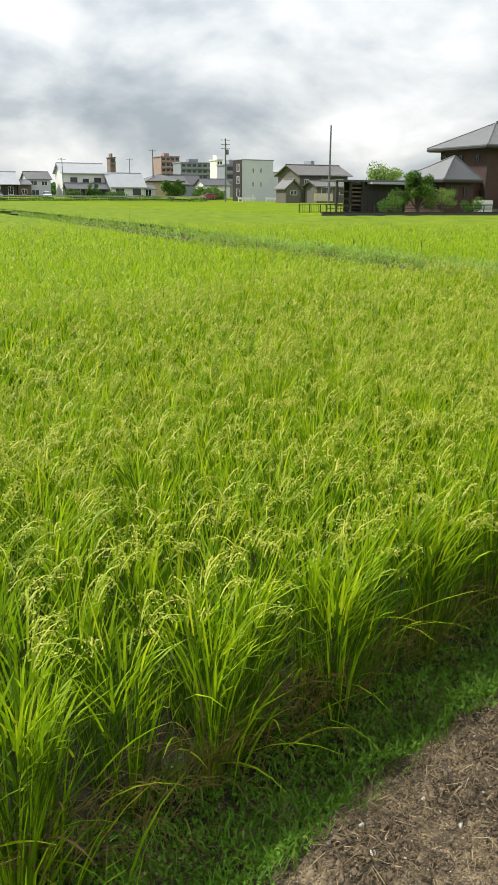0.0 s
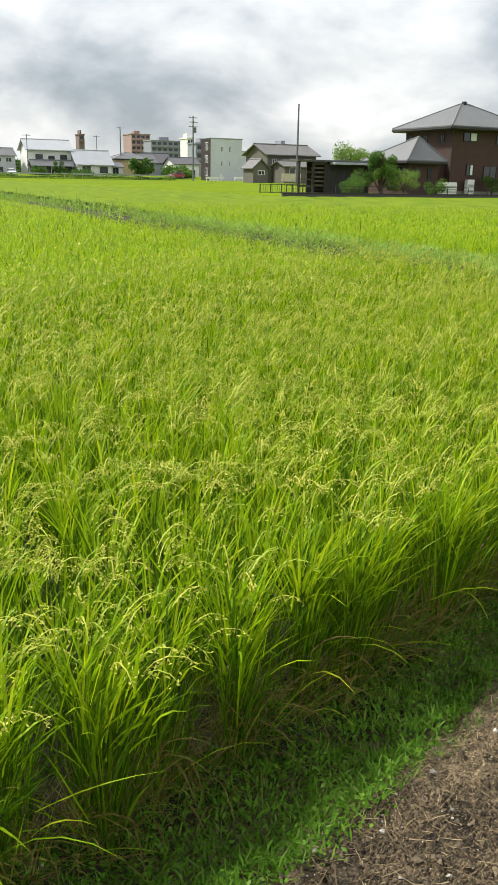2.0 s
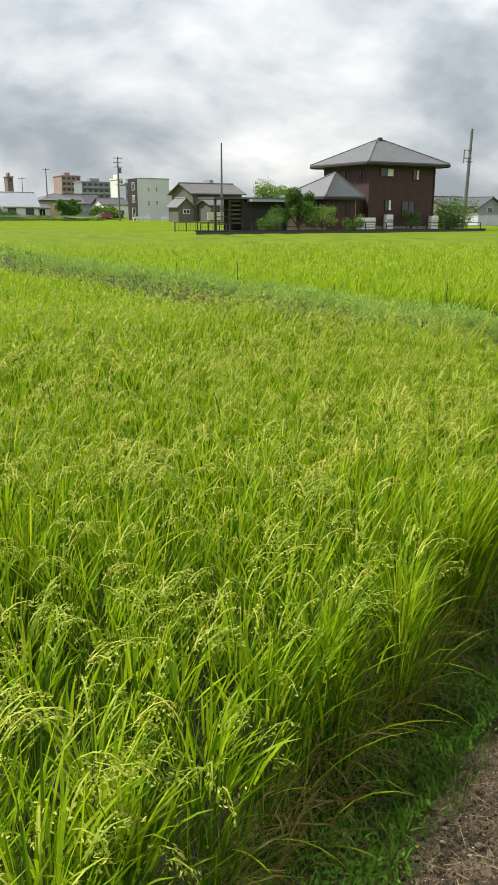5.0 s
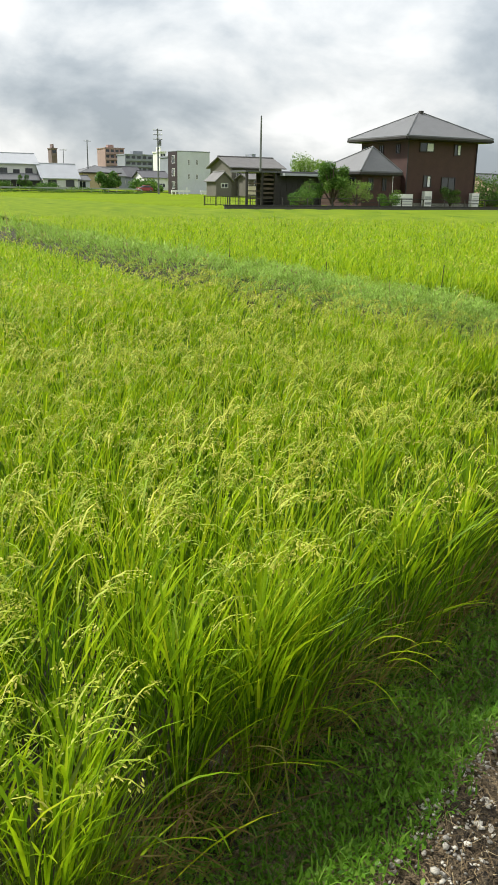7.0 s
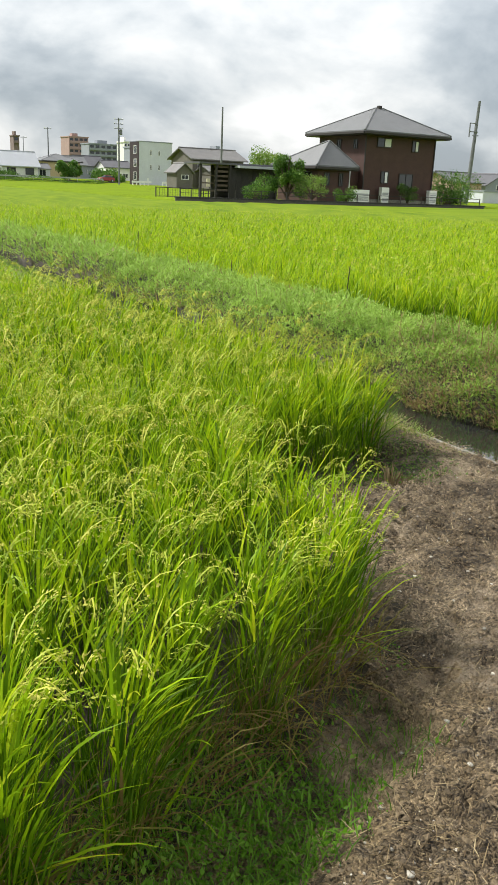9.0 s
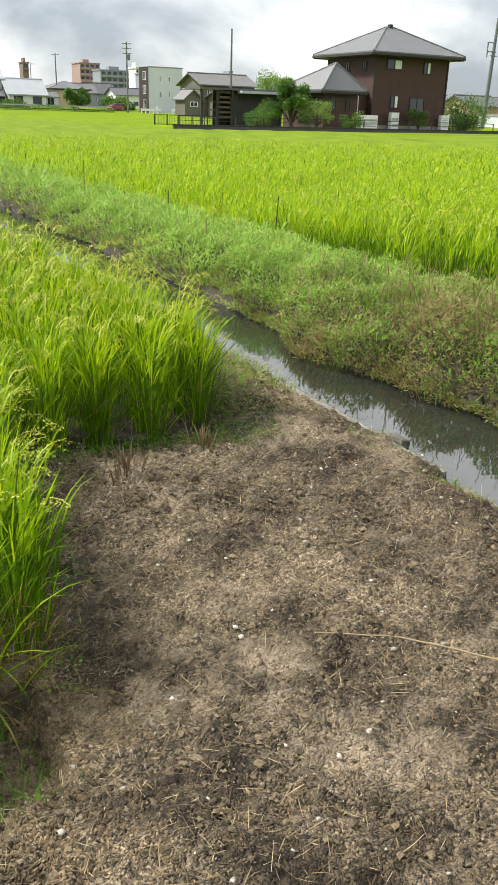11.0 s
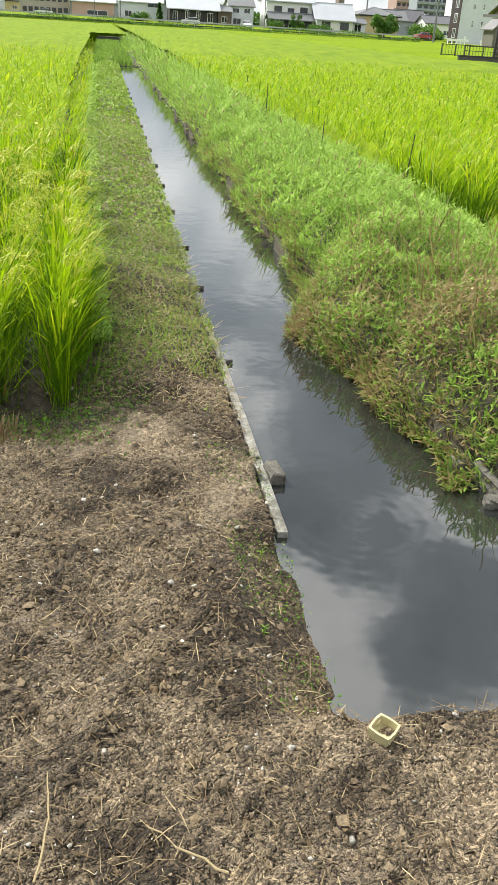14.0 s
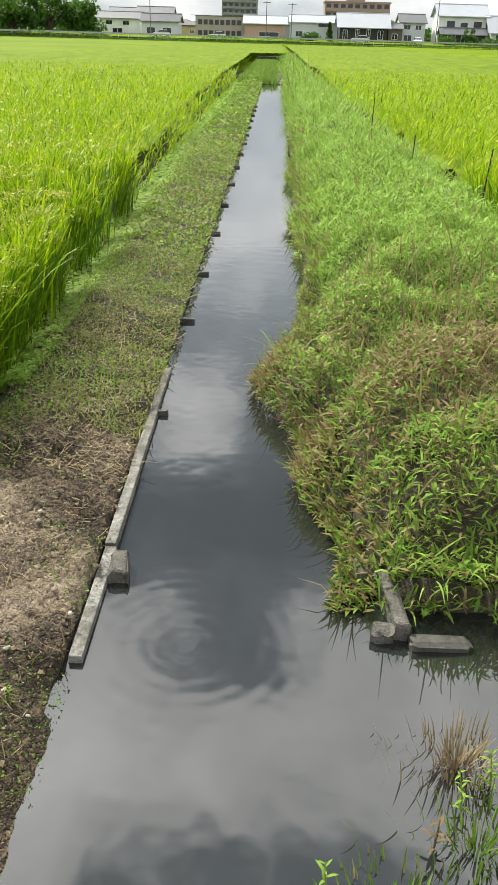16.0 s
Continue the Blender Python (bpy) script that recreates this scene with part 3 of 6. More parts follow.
# water: the canal and its side pool, one level sheet
bm = boxes((CANAL_L - 0.05, -1.45, WATER_Z - 0.2, 3.3, 33.0, WATER_Z))
tagged(new("water", mesh_of("water", bm, WATER)), "still dark canal water mirroring grey clouds", "water", kind="structure")


# ---------- rice ----------
def walk_distance(x, y):
    """Metres from the footpath's line."""
    best = np.full(x.shape, 1e9)
    for (ax, ay), (bx, by) in (((-10.6, -6.3), (-6.8, -4.3)), ((-6.8, -4.3), (-3.1, -3.0)), ((-3.1, -3.0), (0.5, -2.1))):
        t = np.clip(((x - ax) * (bx - ax) + (y - ay) * (by - ay)) / ((bx - ax) ** 2 + (by - ay) ** 2), 0, 1)
        best = np.minimum(best, np.hypot(x - ax - t * (bx - ax), y - ay - t * (by - ay)))
    return best


def seen_side(x, y):
    return ((x + 10.8) > 0.06 * (y + 6.4)) | (x > -0.9 - 0.40 * (y + 2.0))


WIND = 0.15          # the way the plants lean, radians from +x


def rice_field(name, label, inside, x0, x1, y0, y1):
    leaves, ears = Cloud(), Cloud()
    near = x0 < -5
    row_y = np.cumsum(rng.uniform(0.2, 0.5, 130)) + 0.75
    row_x = np.array([max(v for v in np.arange(-1.4, -0.5, 0.02) if inside(np.array([v]), np.array([w]))[0]) for w in row_y]) - rng.uniform(0.02, 0.08, 130) if near else None
    bands = ((0.0, 4.2, 104, 3, 0.0085, 11), (4.2, 8.0, 46, 3, 0.0118, 6), (8.0, 16.0, 18, 2, 0.014, 3), (16.0, 34.0, 6, 2, 0.022, 2))
    for lo, hi, count, segs, width, n_ear in bands:
        pitch_x, pitch_y = 0.27, 0.185
        xa, xb, ya, yb = max(x0, -12 - hi), min(x1, 2 + hi), max(y0, -7.0), min(y1, hi - 1)
        if xb <= xa or yb <= ya:
            continue
        gx, gy = np.meshgrid(np.arange(xa, xb, pitch_x), np.arange(ya, yb, pitch_y))
        gx, gy = gx.ravel() + rng.normal(0, 0.03, gx.size), gy.ravel() + rng.normal(0, 0.03, gx.size)
        if near:
            # the last row stands right on the field's wet edge along the canal
            gx, gy = np.concatenate([gx, row_x]), np.concatenate([gy, row_y])
        d = walk_distance(gx, gy)
        ok = inside(gx, gy) & (d >= lo) & (d < hi) & seen_side(gx, gy)
        gx, gy = gx[ok], gy[ok]
        # along the canal the outer hills stand apart, with gaps between them
        rim = ~inside(gx + 0.3, gy - 0.05) | ~inside(gx, gy - 0.3) | ~inside(gx - 0.3, gy)
        canal_side = rim & (gy > 1.6) & (gy < 10) & (np.abs(gx) < 4)
        keep = ~canal_side | (rough(gx, gy, 3.7, 0.5) + 0.5 * rng.normal(0, 1, len(gx)) > -0.25)
        gx, gy, rim, canal_side = gx[keep], gy[keep], rim[keep], canal_side[keep]
        if len(gx) == 0:
            continue
        vig = np.where(rim, 0.92, 1.0) * np.clip(1 + 0.10 * rough(gx, gy, 1.7, 0.6) + 0.05 * rough(gx, gy, 5.0, 2.0) + rng.normal(0, 0.09, len(gx)), 0.6, 1.3)
        k = np.maximum(1, np.round(count * (0.7 + 0.6 * rng.random(len(gx))) * np.where(rim & (lo < 8), 2.1, 1.0))).astype(int)
        hx, hy, hv, hr = np.repeat(gx, k), np.repeat(gy, k), np.repeat(vig, k), np.repeat(canal_side, k)
        n = len(hx)
        a = rng.uniform(0, 2 * np.pi, n)
        r = np.abs(rng.normal(0, 0.048, n))
        px, py = hx + r * np.cos(a), hy + r * np.sin(a)
        edge = ~inside(px + 0.28, py - 0.28)
        if lo < 8:
            # stems rise from the soil; leaves leave them at some height and lean or arch over
            stem = rng.random(n) < 0.34
            wa = np.where(rng.random(n) < 0.42, WIND + rng.normal(0, 0.8, n), a)
            wa = np.where(edge & (rng.random(n) < 0.14), -0.9 + rng.normal(0, 0.6, n), wa)
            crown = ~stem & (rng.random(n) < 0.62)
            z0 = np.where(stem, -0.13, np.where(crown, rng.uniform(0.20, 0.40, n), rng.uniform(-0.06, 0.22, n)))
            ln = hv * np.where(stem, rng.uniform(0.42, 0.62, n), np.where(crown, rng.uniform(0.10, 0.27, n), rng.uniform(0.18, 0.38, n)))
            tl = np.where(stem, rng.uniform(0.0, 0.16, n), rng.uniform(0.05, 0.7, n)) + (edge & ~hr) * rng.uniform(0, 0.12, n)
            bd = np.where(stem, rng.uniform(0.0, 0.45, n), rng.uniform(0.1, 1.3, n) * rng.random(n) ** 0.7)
            # low growth tinted darker than crowns: older green, and shade put into colour
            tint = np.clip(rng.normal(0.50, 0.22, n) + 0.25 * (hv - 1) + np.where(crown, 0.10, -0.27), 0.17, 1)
            dead = (rng.random(n) < np.where(edge, 0.07, 0.015)) & (z0 < 0.15)
            tint = np.where(dead, rng.uniform(0, 0.14, n), tint)
            ln = np.where(dead, ln * 0.7, ln)
            bd = np.where(dead, bd + 0.5, bd)
        else:
            # farther off only the crowns of the hills show
            stem = np.zeros(n, bool)
            wa = np.where(rng.random(n) < 0.4, WIND + rng.normal(0, 0.8, n), a)
            z0 = np.where(np.repeat(rim, k), rng.uniform(-0.12, 0.34, n), rng.uniform(0.16, 0.36, n))
            ln = hv * rng.uniform(0.10, 0.24, n)
            tl, bd = rng.uniform(0.1, 1.0, n), rng.uniform(0, 1.1, n)
            tint = np.clip(rng.normal(0.58, 0.22, n) + 0.25 * (hv - 1), 0.17, 1)
        px, py = px + np.where(stem, 0, 0.03) * np.cos(wa), py + np.where(stem, 0, 0.03) * np.sin(wa)
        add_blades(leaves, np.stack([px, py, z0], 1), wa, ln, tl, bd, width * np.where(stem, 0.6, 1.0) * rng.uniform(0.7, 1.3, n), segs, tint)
        m = np.repeat(np.arange(len(gx)), n_ear if near else max(2, n_ear - 3))
        m = m[rng.random(len(m)) < 0.75]
        n = len(m)
        a = np.where(rng.random(n) < 0.62, WIND + rng.normal(0, 0.7, n), rng.uniform(0, 2 * np.pi, n))
        h = vig[m] * rng.uniform(0.57, 0.77, n) - 0.12
        off = rng.uniform(0.02, 0.13, n)
        P = np.stack([gx[m] + off * np.cos(a), gy[m] + off * np.sin(a), h], 1)
        if lo < 8:
            add_ears(ears, P, a, rng.uniform(0.11, 0.18, n), 3 if lo < 4 else 2)
        else:
            for drop in ((0.0, 0.035) if lo < 16 else (0.0,)):
                add_leaves(ears, P + np.stack([drop * np.cos(a), drop * np.sin(a), -0.5 * drop - 0.06 * np.ones(n)], 1), rng.uniform(0.028, 0.05, n), np.clip(rng.normal(0.4, 0.25, n), 0, 1), 0.35)
    # single tufts that stand out of the even far crown
    nf = 9000
    fx, fy = rng.uniform(x0, x1, nf * 3), y0 + (y1 - y0) * rng.random(nf * 3) ** 1.6
    d = walk_distance(fx, fy)
    ok = inside(fx, fy) & (d > 33) & (d < 75) & seen_side(fx, fy)
    fx, fy = fx[ok][:nf], fy[ok][:nf]
    n = len(fx)
    add_blades(leaves, np.stack([fx, fy, np.full(n, 0.33)], 1), rng.uniform(0, 6.28, n), rng.uniform(0.08, 0.17, n), rng.uniform(0, 0.4, n), 0.8,
               rng.uniform(0.03, 0.06, n), 2, np.clip(rng.normal(0.5, 0.12, n), 0.2, 1))
    field = thing(name, label, "rice field", kind="stuff")
    for nm, c, mat in (("leaves", leaves, RICE), ("ears", ears, EAR)):
        if c.n:
            o = new(nm, c.mesh(nm, mat))
            o.parent = field
            tagged(o, kind="stuff")
    return field


def add_ears(c, P, head, length, detail):
    """Drooping panicles: a bent stalk and grains in loose rows."""
    n = len(P)
    tint = np.clip(rng.normal(0.5, 0.24, n), 0, 1)
    grains = 36 if detail == 3 else 13
    gl, gw = (0.0130, 0.0056) if detail == 3 else (0.023, 0.0098)
    add_blades(c, P, head, length, 0.6, 1.9, 0.0042 if detail == 3 else 0.006, 4, np.clip(tint - 0.2, 0, 1), tip=0.35)
    s = np.tile((np.arange(grains) + 0.6) / grains, (n, 1)) * 0.85 + 0.12
    th0, bend = 0.6, 1.9
    # points on the stalk by the same bend
    st = np.linspace(0, 1, 13)
    th = th0 + bend * ((st[:-1] + 1 / 24) ** 1.4)
    ux = np.concatenate([[0], np.cumsum(np.sin(th))]) / 12
    uz = np.concatenate([[0], np.cumsum(np.cos(th))]) / 12
    L = length[:, None]
    hx = np.interp(s, st, ux) * L
    hz = np.interp(s, st, uz) * L
    spread = 0.0105 * np.sin(np.pi * np.clip(s, 0, 1)) + 0.004
    side = rng.normal(0, 1, s.shape) * spread
    hx, hz = hx + rng.normal(0, 0.5, s.shape) * spread, hz + (rng.normal(0, 0.6, s.shape) - 0.7) * spread
    ca, sa = np.cos(head)[:, None], np.sin(head)[:, None]
    G = np.stack([P[:, 0:1] + hx * ca - side * sa, P[:, 1:2] + hx * sa + side * ca, P[:, 2:3] + hz], -1).reshape(-1, 3)
    m = len(G)
    fall = rng.normal(0, 0.5, m) + 0.9 * s.ravel() ** 0.5 + 0.5
    ha = np.repeat(head, grains) + rng.normal(0, 0.7, m)
    d = np.stack([np.sin(fall) * np.cos(ha), np.sin(fall) * np.sin(ha), np.cos(fall)], 1)
    d[:, 2] *= np.where(s.ravel() > 0.3, -1, 1)
    ra = rng.uniform(0, 6.28, m)
    w = np.stack([np.cos(ra), np.sin(ra), rng.normal(0, 0.4, m)], 1)
    V = np.stack([G - d * gl * 0.5, G + w * gw * 0.5, G + d * gl * 0.5, G - w * gw * 0.5], 1).reshape(-1, 3)
    t = np.clip(np.repeat(tint, grains) + rng.normal(0, 0.15, m), 0, 1)
    c.add(V, np.arange(4 * m).reshape(m, 4), np.repeat(t, 4))


def canopy(name, label, inside, x0, x1, y0, y1, left):
    """The closed mass of leaves under the tips, as a rough sheet that stops short of the field's edge."""
    xs = axis((x0, -12, 4), (-12, 6, 0.14), (6, 30, 0.7), (30, x1, 4)) if left else axis((x0, 10, 0.16), (10, 30, 0.6), (30, x1, 4))
    ys = axis((y0, 8, 0.14), (8, 30, 0.5), (30, 80, 1.6), (80, y1, 5))
    X, Y = np.meshgrid(xs, ys)
    d = walk_distance(X, Y)
    base = np.interp(d, [2, 8, 16, 30, 60], [-0.11, 0.04, 0.20, 0.38, 0.47])
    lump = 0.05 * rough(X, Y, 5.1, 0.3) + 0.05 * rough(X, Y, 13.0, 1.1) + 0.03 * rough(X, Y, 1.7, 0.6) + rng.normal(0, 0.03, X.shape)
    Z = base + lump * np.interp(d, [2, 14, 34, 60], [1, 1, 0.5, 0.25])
    nx, ny = len(xs), len(ys)
    i = np.arange(nx - 1)[None, :] + nx * np.arange(ny - 1)[:, None]
    Q = np.stack([i, i + 1, i + 1 + nx, i + nx], -1).reshape(-1, 4)
    m = 0.22
    ok = d > 6.5
    for ox, oy in ((0, 0), (m, 0), (-m, 0), (0, m), (0, -m)):
        ok &= inside(X + ox, Y + oy)
    ok = ok.ravel()
    Q = Q[ok[Q].all(1)]
    V = np.stack([X, Y, Z], -1).reshape(-1, 3)
    used = np.unique(Q)
    remap = np.zeros(len(V), int)
    remap[used] = np.arange(len(used))
    V, Q = V[used], remap[Q]
    # shade between the lumps is put into the tint: hollows darker, tops lighter
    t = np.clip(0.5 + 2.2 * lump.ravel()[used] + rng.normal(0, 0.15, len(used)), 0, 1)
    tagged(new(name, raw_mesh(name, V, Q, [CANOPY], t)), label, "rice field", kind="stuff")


F1_LABEL = "ripening green rice with drooping yellowish ears"
F2_LABEL = "even green rice field beyond the canal"
rice_field("rice_field", F1_LABEL, field1, -75, -0.7, -7, FIELD_END)
rice_field("rice_field", F2_LABEL, field2, 1.6, 110, 1.0, FIELD_END)
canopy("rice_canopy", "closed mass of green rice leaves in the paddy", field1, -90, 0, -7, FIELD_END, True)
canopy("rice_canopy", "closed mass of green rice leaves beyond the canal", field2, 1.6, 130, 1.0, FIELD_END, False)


# ---------- weeds on banks, berm and verge ----------
def bank_lip(y):
    """Where the weeds of the far bank reach out over the water."""
    return CANAL_R - 0.05 - 0.30 * np.exp(-((y - 1.45) / 0.5) ** 2) - 0.12 * np.exp(-((y - 0.55) / 0.25) ** 2) + 0.05 * np.sin(y * 2.1) + 0.03 * np.sin(y * 5.3 + 1)


def mound(x, y):
    """Height of the weeds: plants grow in rounded clumps with hollows between."""
    h = 0.17 + 0.10 * rough(x, y, 4.3, 0.7) + 0.06 * rough(x, y, 9.7, 0.3) + 0.035 * rough(x, y, 21.0, 1.2)
    return np.clip(h, 0.03, 0.42) * np.clip((x - bank_lip(y)) / 0.20 + 0.3, 0.3, 1) * np.clip((y + 0.2) / 0.25, 0.3, 1)


def right_bank():
    c = Cloud()
    # lance-shaped leaves on the clumps, and arching grass among them
    for n, ya, yb, l0, l1, w, far in ((80000, -0.16, 4.0, 0.022, 0.062, 0.0112, 0), (32000, 4.0, 10.0, 0.05, 0.11, 0.017, 0), (17000, 10.0, 24.0, 0.09, 0.18, 0.03, 1), (7000, 24.0, 70.0, 0.15, 0.3, 0.06, 1)):
        y = rng.uniform(ya, yb, n)
        lip = bank_lip(y) if not far else CANAL_R + 0 * y
        x = lip + (3.5 - lip) * rng.random(n) ** 1.15
        ok = ~field2(x - 0.12, y)
        x, y, lip = x[ok], y[ok], lip[ok]
        n = len(x)
        g = ground_z(x, y)
        g = np.where(g < -0.3, -0.11, g)
        h = mound(x, y)
        z = g + h * (1 - 0.75 * rng.random(n) ** 1.7)
        front = np.clip((3.2 - y) / 1.2, 0, 1)
        brown = 0.06 + front * (0.16 + 0.34 * np.exp(-((x - 1.4) / 0.7) ** 2 - ((y - 1.0) / 0.9) ** 2) + 0.30 * np.clip(rough(x, y, 3.3, 0.9), 0, 1)) + 0.3 * (x < lip + 0.12) * (y < 12)
        plant = rough(x, y, 6.1, 0.2)
        lush = np.interp(y, [1.0, 3.5, 30, 60], [0.52, 0.84, 0.80, 0.6])
        t = np.where(rng.random(n) < brown, rng.uniform(0.0, 0.2, n), np.clip(rng.normal(lush, 0.15, n) + 0.14 * plant, 0.25, 1))
        long = rng.random(n) < 0.16
        L = np.where(long, rng.uniform(2.0, 3.2, n), 1.0) * rng.uniform(l0, l1, n)
        z = np.where(long, z - 0.4 * h, z)
        add_blades(c, np.stack([x, y, z], 1), np.where(x < lip + 0.15, np.pi + rng.normal(0, 1.0, n), rng.uniform(0, 6.28, n)), L, np.where(long, rng.uniform(0.1, 0.7, n), rng.uniform(0.4, 1.5, n)),
                   rng.uniform(0.2, 1.3, n), np.where(long, 0.5, 1.0) * w * rng.uniform(0.6, 1.4, n), 2, t)
    # browned stalks standing above the leaves
    n = 240
    x, y = rng.uniform(0.85, 2.8, n), rng.uniform(0.05, 3.0, n)
    add_blades(c, np.stack([x, y, ground_z(x, y)], 1), rng.uniform(0, 6.28, n), rng.uniform(0.22, 0.42, n), rng.uniform(0.0, 0.4, n), rng.uniform(0.1, 0.9, n), 0.0035, 4, rng.uniform(0.0, 0.2, n), tip=1.3)
    # trailing stems over the water along the front and the lip
    n = 1000
    x, y = rng.uniform(0.95, 3.4, n), rng.uniform(-0.18, -0.02, n)
    add_blades(c, np.stack([x, y, rng.uniform(-0.1, 0.08, n)], 1), -np.pi / 2 + rng.normal(0, 0.9, n), rng.uniform(0.04, 0.12, n), rng.uniform(0.2, 1.3, n), rng.uniform(0.2, 1.4, n), 0.008, 3, np.where(rng.random(n) < 0.35, rng.uniform(0, 0.2, n), rng.uniform(0.3, 0.9, n)))
    n = 160
    y = 0.3 + 9 * rng.random(n) ** 1.6
    x = bank_lip(y) + rng.uniform(0.0, 0.12, n)
    add_blades(c, np.stack([x, y, rng.uniform(-0.08, 0.06, n)], 1), np.pi + rng.normal(0, 0.7, n), rng.uniform(0.08, 0.20, n), rng.uniform(0.3, 1.2, n), rng.uniform(0.4, 1.2, n), 0.006, 4, np.where(rng.random(n) < 0.5, rng.uniform(0.0, 0.2, n), rng.uniform(0.4, 0.8, n)))
    tagged(new("bank_weeds", c.mesh("bank_weeds", WEED)), "lush green weeds with browned stems on the canal bank", "weeds", kind="stuff")
    # pale dried seed heads on the brown clumps
    c = Cloud()
    n = 2600
    x, y = rng.uniform(0.75, 2.9, n), rng.uniform(-0.05, 2.7, n)
    ok = (rough(x, y, 3.3, 0.9) > -0.1) & (rough(x, y, 8.0, 0.1) > 0)
    x, y = x[ok], y[ok]
    add_leaves(c, np.stack([x, y, np.maximum(ground_z(x, y), -0.1) + mound(x, y) * rng.uniform(0.85, 1.2, len(x))], 1), rng.uniform(0.008, 0.022, len(x)), rng.uniform(0.5, 1.0, len(x)), 0.4)
    tagged(new("seed_heads", c.mesh("seed_heads", STRAW)), "pale dried seed heads among the bank weeds", "seed heads", kind="stuff")


def berm():
    c = Cloud()
    for n, ya, yb, s0, s1 in ((46000, 0.45, 4.0, 0.007, 0.020), (20000, 4.0, 11.0, 0.018, 0.04), (11000, 11.0, 34.0, 0.04, 0.085), (5000, 34, 70, 0.1, 0.2)):
        x, y = rng.uniform(-1.1, 0.04, n), ya + (yb - ya) * rng.random(n)
        keep = ~field1(x - 0.12, y) & (rng.random(n) < np.clip((y - 0.5 + 0.35 * rough(x, y, 3.0, 0.5)) / 0.9, 0.08, 1)) & (rough(x, y, 7.0, 0.9) > -0.75)
        x, y = x[keep], y[keep]
        z = ground_z(x, y) + rng.uniform(0.0, 0.045, len(x)) * np.interp(y, [0, 30], [1, 2])
        lush = np.clip((-0.45 - x) / 0.3, 0, 1)
        t = np.clip(rng.normal(0.34, 0.26, len(x)) + 0.2 * lush + 0.22 * rough(x, y, 2.6, 0.4) + np.interp(y, [2, 5, 12], [0.06, 0.25, 0.48]), 0, 1)
        add_leaves(c, np.stack([x, y, z], 1), rng.uniform(s0, s1, len(x)), t, 0.5)
    n = 5000
    x, y = rng.uniform(-0.9, 0.05, n), 0.9 + 18 * rng.random(n) ** 1.5
    ok = ~field1(x - 0.1, y)
    x, y = x[ok], y[ok]
    n = len(x)
    add_blades(c, np.stack([x, y, ground_z(x, y)], 1), rng.uniform(0, 6.28, n), rng.uniform(0.04, 0.12, n), rng.uniform(0.1, 0.8, n), 0.9, 0.006, 2, rng.uniform(0.1, 0.9, n))
    tagged(new("berm_plants", c.mesh("berm_plants", CLOVER)), "low creeping plants, part dried, on the canal berm", "weeds", kind="stuff")
    c = Cloud()
    n = 5000
    x, y = rng.uniform(-0.75, 0.03, n), 0.5 + 12 * rng.random(n) ** 1.3
    ok = ~field1(x - 0.05, y)
    x, y = x[ok], y[ok]
    n = len(x)
    add_blades(c, np.stack([x, y, ground_z(x, y) + 0.02], 1), rng.uniform(0, 6.28, n), rng.uniform(0.02, 0.10, n) * (1 + 0.1 * y), 1.4, rng.uniform(-0.2, 0.3, n), 0.0022 * (1 + 0.15 * y), 2, rng.uniform(0.2, 1.0, n), tip=0.4)
    tagged(new("berm_straw", c.mesh("berm_straw", STRAW)), "dry stems lying among creeping berm plants", "straw", kind="stuff")
    # bright duckweed and seedlings in the wet strip beside the rice
    c = Cloud()
    n = 30000
    y = 1.2 + 40 * rng.random(n) ** 2.0
    x = np.interp(y, [1.2, 5, 10, 20], [-0.74, -0.80, -0.86, -0.92]) + rng.uniform(-0.12, 0.19, n)
    add_leaves(c, np.stack([x, y, np.maximum(ground_z(x, y), -0.09) + 0.012 + rng.uniform(0, 0.02, n)], 1), rng.uniform(0.012, 0.03, n) * (1 + 0.14 * y), np.clip(rng.normal(0.85, 0.12, n), 0, 1), 0.85)
    tagged(new("duckweed", c.mesh("duckweed", WEED)), "bright green duckweed in the wet field edge", "weeds", kind="stuff")
    # clumps in the silted far end of the canal
    c = Cloud()
    n = 9000
    y = rng.uniform(31, 64, n)
    x = rng.uniform(-0.9, 0.55, n)
    add_blades(c, np.stack([x, y, np.full(n, -0.1)], 1), rng.uniform(0, 6.28, n), rng.uniform(0.15, 0.34, n), rng.uniform(0, 0.5, n), 0.7, 0.04, 2, np.clip(rng.normal(0.5, 0.15, n), 0.2, 1))
    tagged(new("canal_reeds", c.mesh("canal_reeds", WEED)), "dull green reeds choking the far canal", "reeds", kind="stuff")


